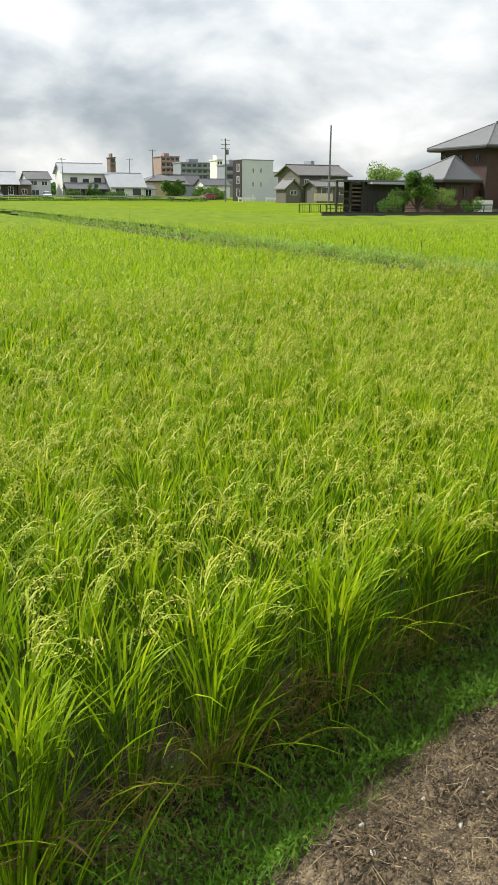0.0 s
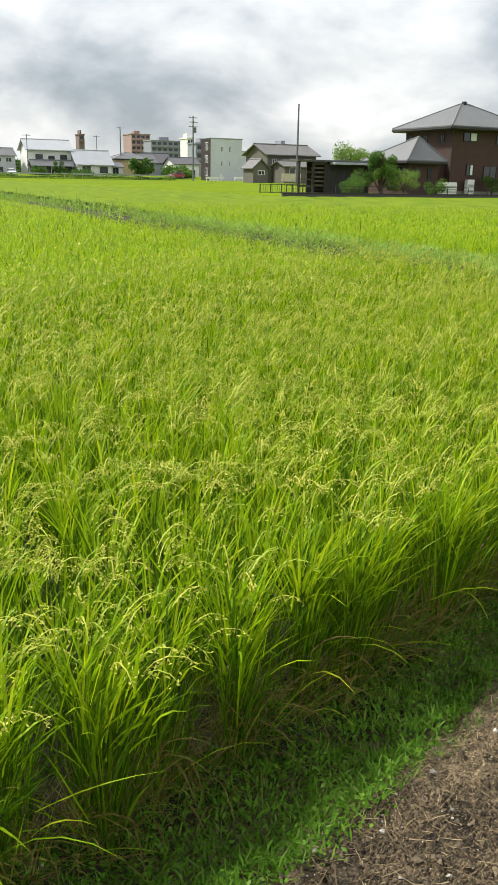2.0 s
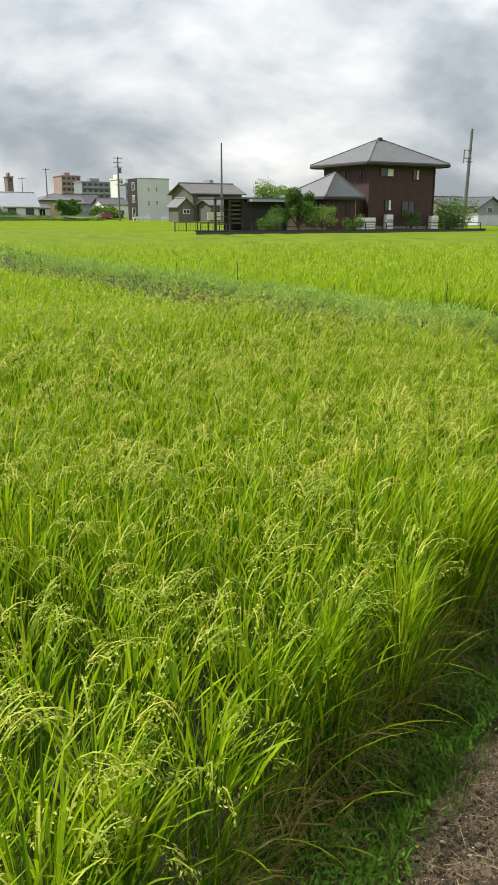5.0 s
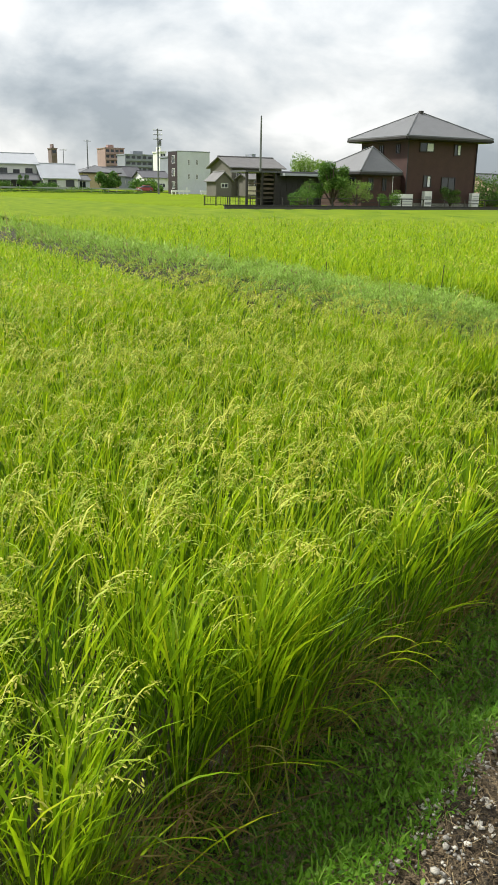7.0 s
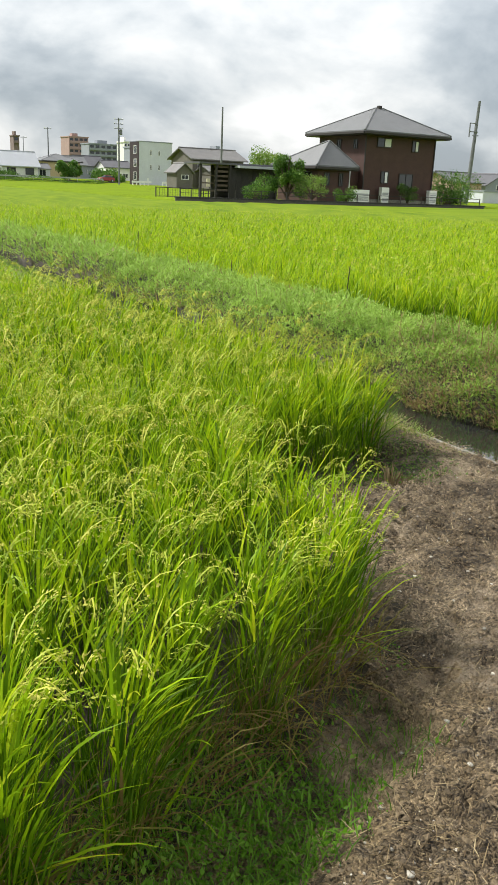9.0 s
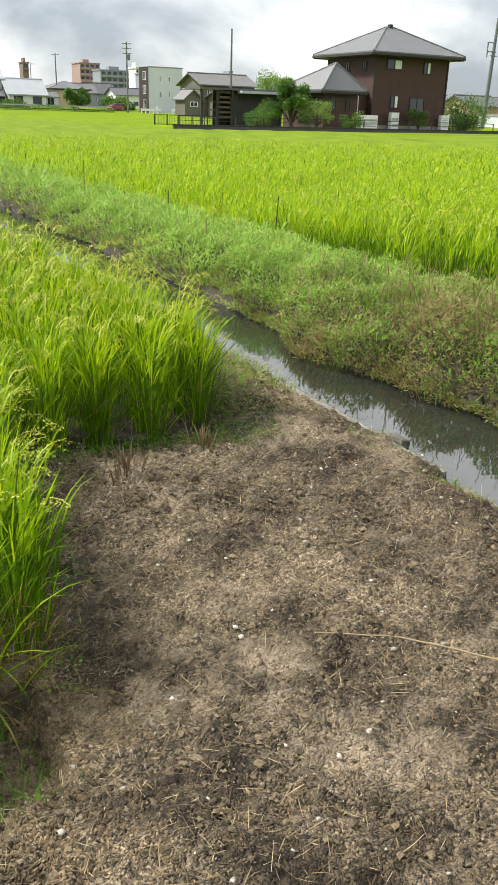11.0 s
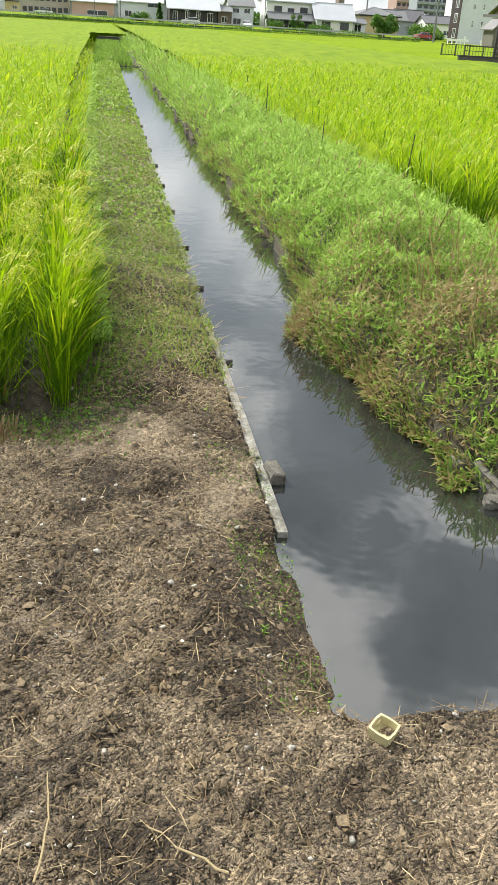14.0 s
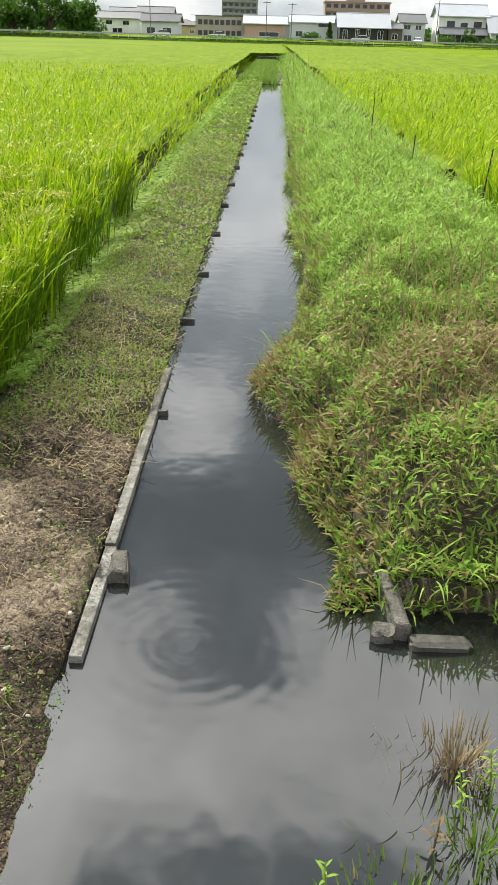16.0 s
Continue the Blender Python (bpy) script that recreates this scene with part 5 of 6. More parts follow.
def house(name, label, x0, x1, y0, y1, zb, ze, zt, roof="gx", wall=WHITEWALL, tiles=ROOF_GREY, wins=(), over=0.5, frame_mat=WHITE, category="house", group="", door=None, apex=None):
    ob = thing(name, label, category, (x0 + x1) / 2, (y0 + y1) / 2, zb, group=group)
    cx, cy = (x0 + x1) / 2, (y0 + y1) / 2
    X0, X1, Y0, Y1, E, T = x0 - cx, x1 - cx, y0 - cy, y1 - cy, ze - zb, zt - zb
    lim = (X0, X1, Y0, Y1)
    bm = boxes((X0, Y0, -0.6, X1, Y1, E))
    if roof == "gx":
        for xx in (X0, X1 - 0.2):
            v = [bm.verts.new(p) for p in ((xx, Y0, E), (xx, Y1, E), (xx, 0, T - 0.15), (xx + 0.2, Y0, E), (xx + 0.2, Y1, E), (xx + 0.2, 0, T - 0.15))]
            for f in ((0, 2, 1), (3, 4, 5), (0, 3, 5, 2), (1, 2, 5, 4), (0, 1, 4, 3)):
                bm.faces.new([v[i] for i in f])
    if roof == "gy":
        for yy in (Y0, Y1 - 0.2):
            v = [bm.verts.new(p) for p in ((X0, yy, E), (X1, yy, E), (0, yy, T - 0.15), (X0, yy + 0.2, E), (X1, yy + 0.2, E), (0, yy + 0.2, T - 0.15))]
            for f in ((0, 1, 2), (3, 5, 4), (0, 2, 5, 3), (1, 4, 5, 2), (0, 3, 4, 1)):
                bm.faces.new([v[i] for i in f])
    part("wall", bm, wall, ob)
    rb = bmesh.new()
    o = over
    if roof == "gx":
        drop = (T - E) * o / max(Y1, 0.1)
        slab(rb, [(X0 - o, Y0 - o, E - drop), (X1 + o, Y0 - o, E - drop), (X1 + o, 0, T), (X0 - o, 0, T)], 0.16)
        slab(rb, [(X1 + o, Y1 + o, E - drop), (X0 - o, Y1 + o, E - drop), (X0 - o, 0, T), (X1 + o, 0, T)], 0.16)
        ridge_tiles(rb, (X0 - o, 0, T), (X1 + o, 0, T))
    elif roof == "gy":
        drop = (T - E) * o / max(X1, 0.1)
        slab(rb, [(X0 - o, Y1 + o, E - drop), (X0 - o, Y0 - o, E - drop), (0, Y0 - o, T), (0, Y1 + o, T)], 0.16)
        slab(rb, [(X1 + o, Y0 - o, E - drop), (X1 + o, Y1 + o, E - drop), (0, Y1 + o, T), (0, Y0 - o, T)], 0.16)
        ridge_tiles(rb, (0, Y0 - o, T), (0, Y1 + o, T))
    elif roof == "hip":
        ax, ay = apex or (0, 0)
        r = max(0.0, ((X1 - X0) - (Y1 - Y0)) / 2) if apex is None else 0.0
        a, b = (ax - r, ay, T), (ax + r, ay, T)
        c = [(X0 - o, Y0 - o, E), (X1 + o, Y0 - o, E), (X1 + o, Y1 + o, E), (X0 - o, Y1 + o, E)]
        if r > 0.05:
            faces = ([c[0], c[1], b, a], [c[1], c[2], b], [c[2], c[3], a, b], [c[3], c[0], a])
        else:
            faces = ([c[0], c[1], a], [c[1], c[2], a], [c[2], c[3], a], [c[3], c[0], a])
        for f in faces:
            slab(rb, f, 0.14)
        for k, p in enumerate(c):
            ridge_tiles(rb, p, a if p[0] < ax else b, 0.07)
        eb = boxes((X0 - o, Y0 - o - 0.08, E - 0.26, X1 + o, Y0 - o + 0.04, E - 0.10), (X0 - o, Y1 + o - 0.04, E - 0.26, X1 + o, Y1 + o + 0.08, E - 0.10),
                   (X0 - o - 0.08, Y0 - o + 0.05, E - 0.26, X0 - o + 0.04, Y1 + o - 0.05, E - 0.10), (X1 + o - 0.04, Y0 - o + 0.05, E - 0.26, X1 + o + 0.08, Y1 + o - 0.05, E - 0.10))
        part("gutter", eb, TRIM, ob, "dark eaves gutter")
        sb = boxes((X0 - o + 0.05, Y0 - o + 0.05, E - 0.32, X1 + o - 0.05, Y1 + o - 0.05, E - 0.27))
        part("soffit", sb, TRIM, ob)
    else:
        box(rb, X0 - 0.1, Y0 - 0.1, E - 0.002, X1 + 0.1, Y1 + 0.1, E + 0.18)
    part("roof", rb, tiles, ob)
    for side, u, z, w, h in wins:
        add_window(ob, side, u, z, w, h, lim, frame_mat)
    if door:
        u, w, h = door
        part("door", boxes((X0 + u, Y0 - 0.05, 0.0, X0 + u + w, Y0 + 0.02, h)), TRIM, ob)
    return ob


def win_row(side, u0, step, n, z, w, h):
    return [(side, u0 + step * i, z, w, h) for i in range(n)]


# the brown house behind the paddy
brown = house("house", "two-storey brown tile-clad house with grey hipped roof", 38.8, 46.0, 52.7, 59.2, 0.75, 6.03, 8.1, "hip", BROWNWALL, ROOF_GREY,
              [("front", 1.1, 4.1, 1.5, 0.75), ("front", 4.7, 3.9, 0.75, 0.9), ("front", 1.7, 1.35, 0.8, 0.95), ("front", 3.6, 0.95, 1.5, 1.25),
               ("left", 4.9, 3.95, 0.55, 0.75), ("left", 0.3, 3.95, 0.6, 0.75), ("left", 2.6, 3.95, 0.6, 0.75), ("left", 5.0, 1.2, 0.7, 1.1)], 0.9, TRIM)
for u, z, w, h in ((1.86, 4.17, 0.66, 0.6), (5.1, 3.97, 0.28, 0.75), (2.1, 1.42, 0.3, 0.8)):
    part("blind", boxes((-3.6 + u, -3.29, z, -3.6 + u + w, -3.284, z + h)), WHITE, brown, "drawn white blind")
part("downpipe", boxes((-3.68, -3.33, 0, -3.59, -3.252, 5.0)), TRIM, brown)
part("downpipe", boxes((3.53, -3.33, 0, 3.62, -3.252, 5.0)), TRIM, brown)
part("plinth", boxes((-3.64, -3.29, -0.5, 3.64, 3.29, 0.12)), CONC, brown)
part("finial", boxes((-0.16, -0.16, 7.28, 0.16, 0.16, 7.55), bevel=0.03), TRIM, brown)
wing = house("house", "low brown wing with grey hipped roof", 33.3, 36.2, 51.1, 56.8, 0.75, 3.2, 5.05, "hip", BROWNWALL, ROOF_GREY,
             [("front", 0.55, 1.0, 0.5, 0.95), ("front", 1.9, 1.0, 0.4, 0.95), ("left", 3.9, 0.9, 1.0, 1.1)], 0.5, TRIM, apex=(0.25, -1.65))
link = house("house", "dark recessed porch joining two brown house wings", 36.25, 38.78, 53.4, 58.0, 0.75, 3.1, 3.5, "flat", BROWNWALL, ROOF_DARK, [("front", 1.0, 0.9, 0.7, 1.3)], 0.2)


def utility_box(x, y, z, w, d, h, label, slats):
    ob = thing("utility_box", label, "utility box", x, y, z)
    part("casing", boxes((-w / 2, -d / 2, 0.06, w / 2, d / 2, h), bevel=0.03), WHITE, ob)
    for k in (-1, 1):
        part("foot", boxes((k * (w / 2 - 0.1) - 0.05, -d / 2, 0, k * (w / 2 - 0.1) + 0.05, d / 2, 0.06)), TRIM, ob)
    gb = bmesh.new()
    for i in range(slats):
        box(gb, -w / 2 + 0.07, -d / 2 - 0.012, 0.2 + i * (h - 0.35) / slats, w / 2 - 0.07, -d / 2 + 0.002, 0.2 + (i + 0.45) * (h - 0.35) / slats)
    part("grille", gb, STEEL, ob)


utility_box(40.6, 52.2, 0.55, 0.75, 0.4, 1.25, "white water heater box against the brown wall", 2)
utility_box(45.6, 52.1, 0.55, 0.8, 0.4, 1.15, "white slatted air conditioner unit by the house", 6)
utility_box(36.6, 50.2, 0.55, 1.5, 0.6, 1.0, "pale storage box beside the low wing", 3)

# dark wall round the lot
lot = thing("lot_wall", "dark low block wall with mesh fence by the paddy", "wall", 33, 46.6, 0)
part("wall", boxes((-13.6, -0.1, -0.2, 13.2, 0.1, 0.62)), DARKCONC, lot)
part("coping", boxes((-13.65, -0.14, 0.622, 13.25, 0.14, 0.70)), DARKWALL, lot)
for i in range(14):
    part("post", boxes((-13.3 + 2.0 * i, -0.03, 0.70, -13.25 + 2.0 * i, 0.03, 1.2)), TRIM, lot)
part("rail", boxes((-13.3, -0.02, 1.16, 12.7, 0.02, 1.20), (-13.3, -0.02, 0.92, 12.7, 0.02, 0.95)), TRIM, lot)
tagged(lot, kind="structure")

# open shed
shed = thing("shed", "dark open timber shed with pale sheet roof edge", "shed", 27.9, 54.8, 0.5)
part("roof", boxes((-3.4, -1.3, 2.42, 3.5, 1.3, 2.56)), ROOF_DARK, shed)
part("eave_sheet", boxes((-0.3, -1.75, 2.24, 3.5, -1.0, 2.415)), ROOF_SILVER, shed, "pale corrugated eave sheet")
for x in (-3.2, -1.9, -0.75, 3.3):
    part("post", boxes((x - 0.08, -1.18, -0.1, x + 0.08, -1.02, 2.42)), TRIM, shed)
for i in range(6):
    part("slat", boxes((-2.0, -1.02, 0.55 + 0.33 * i, -0.83, -0.96, 0.70 + 0.33 * i)), TIMBER, shed)
for i in range(3):
    part("slat", boxes((-3.12, -1.02, 0.5 + 0.55 * i, -2.0, -0.97, 0.58 + 0.55 * i)), TIMBER, shed)
part("wall", boxes((-0.7, -0.95, -0.1, 3.3, -0.85, 2.24), (3.22, -0.8, -0.1, 3.3, 1.05, 2.4), (-1.2, 1.1, -0.1, 3.3, 1.2, 2.415)), DARKWALL, shed)
for i in range(8):
    part("board", boxes((-0.66 + 0.49 * i, -0.975, 0.0, -0.20 + 0.49 * i, -0.952, 2.2)), DARKWALL, shed)

fence = thing("mesh_fence", "low dark mesh fence beside the paddy", "fence", 22.6, 51.8, 0.5)
for i in range(6):
    part("post", boxes((-2.3 + 0.92 * i, -0.03, -0.1, -2.24 + 0.92 * i, 0.03, 0.72)), TRIM, fence)
part("rail", boxes((-2.3, -0.02, 0.66, 2.36, 0.02, 0.70), (-2.3, -0.02, 0.08, 2.36, 0.02, 0.12)), TRIM, fence)
for i in range(22):
    part("bar", boxes((-2.2 + 0.2 * i, -0.008, 0.12, -2.185 + 0.2 * i, 0.008, 0.66)), TRIM, fence)

# row of houses over the road and in the town
house("house", "olive two-storey house with brown tiled gable roof", 57.6, 66.9, 122, 130, 1.0, 5.5, 7.0, "gx", OLIVEWALL, ROOF_BROWN,
      [("front", 0.9, 2.6, 0.8, 1.0), ("front", 4.2, 2.7, 1.5, 1.0), ("front", 6.9, 2.7, 1.5, 1.0), ("left", 3, 2.6, 1.2, 1.0)], 0.6)
house("house", "small grey gabled porch house", 52.0, 54.6, 116, 119.5, 1.0, 3.3, 4.4, "gy", OLIVEWALL, ROOF_BROWN, [("front", 0.8, 1.0, 1.2, 0.7)], 0.35)
house("house", "olive lean-to with brown tiles", 58.5, 66.3, 117.5, 121.6, 1.0, 3.6, 4.3, "gx", OLIVEWALL, ROOF_BROWN, [("front", 0.8, 1.1, 2.0, 1.2), ("front", 4.2, 1.1, 2.2, 1.2)], 0.5)
boxh = house("apartment_block", "three-storey white box building with dark red stair face", 67.0, 74.5, 166.4, 171.4, 0.8, 9.35, 9.4, "flat", PALEWALL, GREYWALL,
             [("front", 2.4, 5.9, 0.45, 1.1), ("front", 4.3, 5.9, 0.45, 1.1), ("front", 2.4, 3.0, 0.45, 1.1), ("front", 4.3, 3.0, 0.45, 1.1)], 0.1, WHITE, "building")
part("stair_face", boxes((-3.85, -2.502, -0.5, -3.752, 2.4, 8.6)), DARKRED, boxh, "dark red stair tower face")
for z in (1.0, 3.6, 6.2):
    add_window(boxh, "left", 2.4, z, 1.5, 1.6, (-3.86, 3.75, -2.5, 2.5), WHITE)
house("house", "low white annex with flat roof", 75.0, 79.2, 168, 175, 1.0, 6.9, 7.0, "flat", PALEWALL, GREYWALL, [("front", 1.2, 2.6, 0.5, 0.9)], 0.1)
house("house", "white two-storey house with silver sheet roof", 35.3, 45.6, 200, 208, 1.0, 7.2, 9.3, "gx", WHITEWALL, ROOF_SILVER,
      [("front", 1.8, 3.4, 1.7, 1.5), ("front", 4.8, 3.7, 1.5, 0.9), ("front", 7.6, 3.4, 1.7, 1.5), ("front", 8.2, 0.7, 1.8, 1.5)], 0.6, TRIM)
porch = house("house", "blue-grey tiled porch before the white house", 35.6, 44.8, 196.4, 199.8, 1.0, 3.6, 4.6, "gx", DARKWALL, ROOF_GREY, [("front", 1.2, 0.7, 1.8, 1.6), ("front", 4.2, 0.6, 1.5, 1.7)], 0.5)
house("house", "single-storey white house with silver roof", 45.9, 54.2, 196, 204, 1.0, 4.2, 7.1, "gx", WHITEWALL, ROOF_SILVER, [("front", 1.2, 0.9, 2.0, 1.5), ("front", 5.4, 0.9, 2.0, 1.5)], 0.6, TRIM)
house("house", "tan rendered house with grey tiled roof", 58.2, 67.4, 205, 214, 1.0, 5.5, 7.2, "hip", TANWALL, ROOF_GREY, [("front", 6.0, 1.0, 1.6, 1.2)], 0.6)
house("house", "small white shed beside the tan house", 54.9, 58.0, 199, 204, 1.0, 3.6, 4.6, "gx", PALEWALL, ROOF_GREY, [("front", 0.5, 0.5, 1.6, 1.8)], 0.3)
house("house", "low dark boarded house with broad silver roof", 13.9, 24.2, 198, 207, 1.0, 4.5, 7.0, "gx", DARKWALL, ROOF_SILVER, [("front", 0.7, 0.6, 1.0, 2.0), ("front", 3.4, 1.2, 0.8, 1.6), ("front", 5.8, 1.2, 0.8, 1.6), ("front", 8.2, 0.8, 1.2, 1.8)], 0.7)
house("house", "brown timber garage beside the dark house", 24.4, 27.4, 198, 206, 1.0, 4.2, 5.2, "gx", TIMBER, ROOF_GREY, [("front", 0.8, 0.9, 1.2, 1.2)], 0.3)
house("house", "pale two-storey house behind a carport", 27.6, 33.0, 203, 211, 1.0, 5.6, 7.2, "gx", PALEWALL, ROOF_GREY, [("front", 0.6, 3.0, 1.6, 1.0), ("front", 3.2, 3.0, 1.4, 1.0), ("front", 0.8, 0.6, 1.8, 1.4)], 0.4)
house("house", "grey house with dark tiled roof", 77.4, 84.7, 235, 243, 1.0, 5.4, 7.9, "gx", GREYWALL, ROOF_DARK, [("front", 1.0, 2.0, 1.5, 1.0), ("front", 4.4, 2.0, 1.5, 1.0)], 0.5)
house("house", "blue-grey roofed house in the town", 80.5, 88.1, 222, 230, 1.0, 5.0, 6.6, "gx", WHITEWALL, ROOF_DARK, [("front", 1.4, 1.2, 1.6, 1.1), ("front", 4.8, 1.2, 1.6, 1.1)], 0.5)
house("house", "grey roofed house behind the bushes", 68.2, 76.5, 226, 234, 1.0, 5.3, 7.4, "gx", GREYWALL, ROOF_GREY, [("front", 1.4, 1.8, 1.6, 1.1), ("front", 5.0, 1.8, 1.6, 1.1)], 0.5)
house("house", "pale house with white roof at the road", 3.3, 14.1, 206, 214, 1.0, 5.1, 6.5, "gx", PALEWALL, ROOF_SILVER, [("front", 1.2, 1.0, 1.6, 1.2), ("front", 6.2, 3.0, 3.0, 0.9)], 0.4)
house("house", "faded pink house with pale roof", -6.9, 2.2, 205, 213, 1.0, 4.6, 6.1, "gx", PINKWALL, ROOF_SILVER, [("front", 3.2, 0.8, 4.5, 1.0)], 0.5)
house("office_block", "two-storey grey-brown office with window rows", -18.4, -7.7, 210, 218, 1.0, 5.7, 5.9, "flat", surface("office_wall", (0.40, 0.36, 0.31), 0.8, 0.12, 0.4, 6.0, 0.1), ROOF_DARK,
      win_row("front", 0.6, 1.28, 8, 3.0, 0.9, 1.0) + win_row("front", 0.6, 1.28, 8, 0.6, 0.9, 1.2), 0.2, TRIM, "building")
house("house", "pale house with blue-grey roof", -30.0, -21.8, 205, 212, 1.0, 4.5, 5.9, "gx", PALEWALL, ROOF_DARK, [("front", 1.0, 0.8, 2.0, 1.3), ("front", 4.6, 0.8, 2.0, 1.3)], 0.5)
house("house", "white two-storey house among others", -41.5, -31.8, 215, 223, 1.0, 5.0, 6.3, "gx", WHITEWALL, ROOF_GREY, [("front", 1.5, 2.4, 1.6, 1.0), ("front", 5.5, 2.4, 1.6, 1.0), ("front", 3, 0.6, 2.4, 1.2)], 0.5)
house("house", "white house with grey roof in the town", -36.0, -27.0, 238, 246, 1.0, 6.4, 8.2, "gx", WHITEWALL, ROOF_GREY, [("front", 1.5, 2.8, 1.6, 1.0), ("front", 5.5, 2.8, 1.6, 1.0)], 0.5)
house("house", "grey house far behind the brown house", 126, 133, 130, 138, 0.9, 3.9, 5.5, "gx", GREYWALL, ROOF_DARK, [("front", 1.0, 1.2, 1.4, 1.0)], 0.5)
house("house", "grey gabled house at the far lane", 110, 117, 110, 118, 0.9, 3.4, 5.2, "gy", GREYWALL, ROOF_DARK, [("front", 2.6, 1.4, 1.2, 1.0)], 0.5)
house("house", "pale house with dark roof at the far lane", 96, 103, 104, 111, 0.9, 3.6, 5.0, "gx", PINKWALL, ROOF_DARK, [("front", 2.6, 1.2, 1.2, 1.0)], 0.5)
TOWN = ((WHITEWALL, ROOF_GREY, "small white house with a grey roof in the far town"), (GREYWALL, ROOF_DARK, "small grey house with a dark roof in the far town"),
        (PALEWALL, ROOF_SILVER, "small pale house with a sheet roof in the far town"), (TANWALL, ROOF_BROWN, "small tan house with a brown roof in the far town"))
for i in range(18):
    tx, ty = -46 + 10.5 * i + 3 * math.sin(2.1 * i), 252 + 21 * (i % 3) + 6 * math.sin(1.3 * i)
    tw, te = 7 + 2.2 * math.sin(1.7 * i), 5.4 + 1.3 * math.sin(2.9 * i + 1)
    wall_mat, roof_mat, text = TOWN[(i * 7 + i // 4) % 4]
    house("house", text, tx, tx + tw, ty, ty + 8, 1.0, te, te + 1.7, ("gx", "hip", "gx", "gy")[i % 4], wall_mat, roof_mat,
          [("front", 1.0, te - 3.3, 1.4, 1.0), ("front", tw - 2.6, te - 3.3, 1.4, 1.0)], 0.5, group="far town houses")
house("garden_wall", "low pale garden wall and carport", 74.5, 84, 75, 79, 0.4, 1.9, 2.0, "flat", PALEWALL, GREYWALL, (), 0.05, category="wall")


def tower(name, label, x0, x1, y0, depth, z1, wall, floors, cols, floor_h):
    """A far apartment building: floors with balcony fronts and windows."""
    ob = thing(name, label, "building", (x0 + x1) / 2, y0 + depth / 2, 0)
    w = x1 - x0
    part("wall", boxes((-w / 2, -depth / 2, 0, w / 2, depth / 2, z1)), wall, ob)
    part("roof", boxes((-w / 2 - 0.3, -depth / 2 - 0.3, z1 + 0.002, w / 2 + 0.3, depth / 2 + 0.3, z1 + 0.5), (-w / 6, -1.5, z1 + 0.5, w / 8, 2.5, z1 + 2.2)), wall, ob)
    for f in range(floors):
        z = z1 - (f + 1) * floor_h
        part("balcony", boxes((-w / 2 + 0.2, -depth / 2 - 0.9, z, w / 2 - 0.2, -depth / 2, z + 0.15), (-w / 2 + 0.2, -depth / 2 - 0.95, z, w / 2 - 0.2, -depth / 2 - 0.85, z + 1.1)), wall, ob)
        for c in range(cols):
            u = -w / 2 + w * (c + 0.18) / cols
            part("window", boxes((u, -depth / 2 - 0.06, z + 0.5, u + 0.64 * w / cols, -depth / 2 + 0.02, z + floor_h - 0.45)), GLASS, ob)
    return ob


tower("apartment_block", "red-brown balconied apartment block far off", 145.6, 156.2, 450, 14, 22.5, BRICKY, 5, 4, 2.9)
tower("apartment_block", "long grey apartment block far off", 146, 164, 420, 12, 18.4, GREYWALL, 4, 6, 2.9)
tower("apartment_block", "slim white tower building far off", 129.0, 131.4, 330, 8, 16.2, WHITEWALL, 3, 2, 3.2)
tower("apartment_block", "dark brown tower building far off", 102.9, 105.5, 400, 6, 19.0, surface("far_brown_wall", (0.20, 0.15, 0.14), 0.85, 0.1, 0.3, 5.0, 0.1), 1, 1, 3.0)
tower("apartment_block", "dark grey high-rise block far off", -30.0, -11.0, 500, 16, 21.5, surface("far_grey_wall", (0.24, 0.24, 0.26), 0.85, 0.1, 0.2, 4.0, 0.1), 5, 6, 3.0)
tower("apartment_block", "broad reddish apartment block with pale roof", 17, 40, 330, 12, 13.6, BRICKY, 3, 9, 2.8)
tower("apartment_block", "grey block behind the olive house", 120, 128, 300, 8, 13.2, GREYWALL, 2, 2, 3.0)
tower("apartment_block", "grey block beyond the shed", 110, 114, 215, 6, 9.6, GREYWALL, 1, 1, 3.0)


# ---------- poles, rails, vehicles ----------
def utility_pole(x, y, zb, zt, label, arms=2, lean=0.0, r=0.16):
    ob = thing("utility_pole", label, "utility pole", x, y, zb, group="utility poles")
    h = zt - zb
    part("pole", tube(bmesh.new(), [(0, 0, -0.5), (lean * 0.5, 0, h * 0.5), (lean, 0, h)], [r * 1.15, r, r * 0.72], 10), POLE, ob)
    for i in range(arms):
        z = h - 0.35 - 0.8 * i
        arm = part("crossarm", boxes((lean - 0.9, -0.06, z, lean + 0.9, 0.06, z + 0.1)), POLE, ob)
        for k in (-0.8, -0.3, 0.3, 0.8):
            part("insulator", tube(bmesh.new(), [(lean + k, 0, z + 0.1), (lean + k, 0, z + 0.2), (lean + k, 0, z + 0.32)], [0.04, 0.07, 0.03], 6), WHITE, arm)
    if arms > 1:
        part("transformer", tube(bmesh.new(), [(lean + 0.42, 0, h - 3.0), (lean + 0.42, 0, h - 2.95), (lean + 0.42, 0, h - 2.1), (lean + 0.42, 0, h - 2.0)], [0.2, 0.26, 0.26, 0.1], 10), POLE, ob)


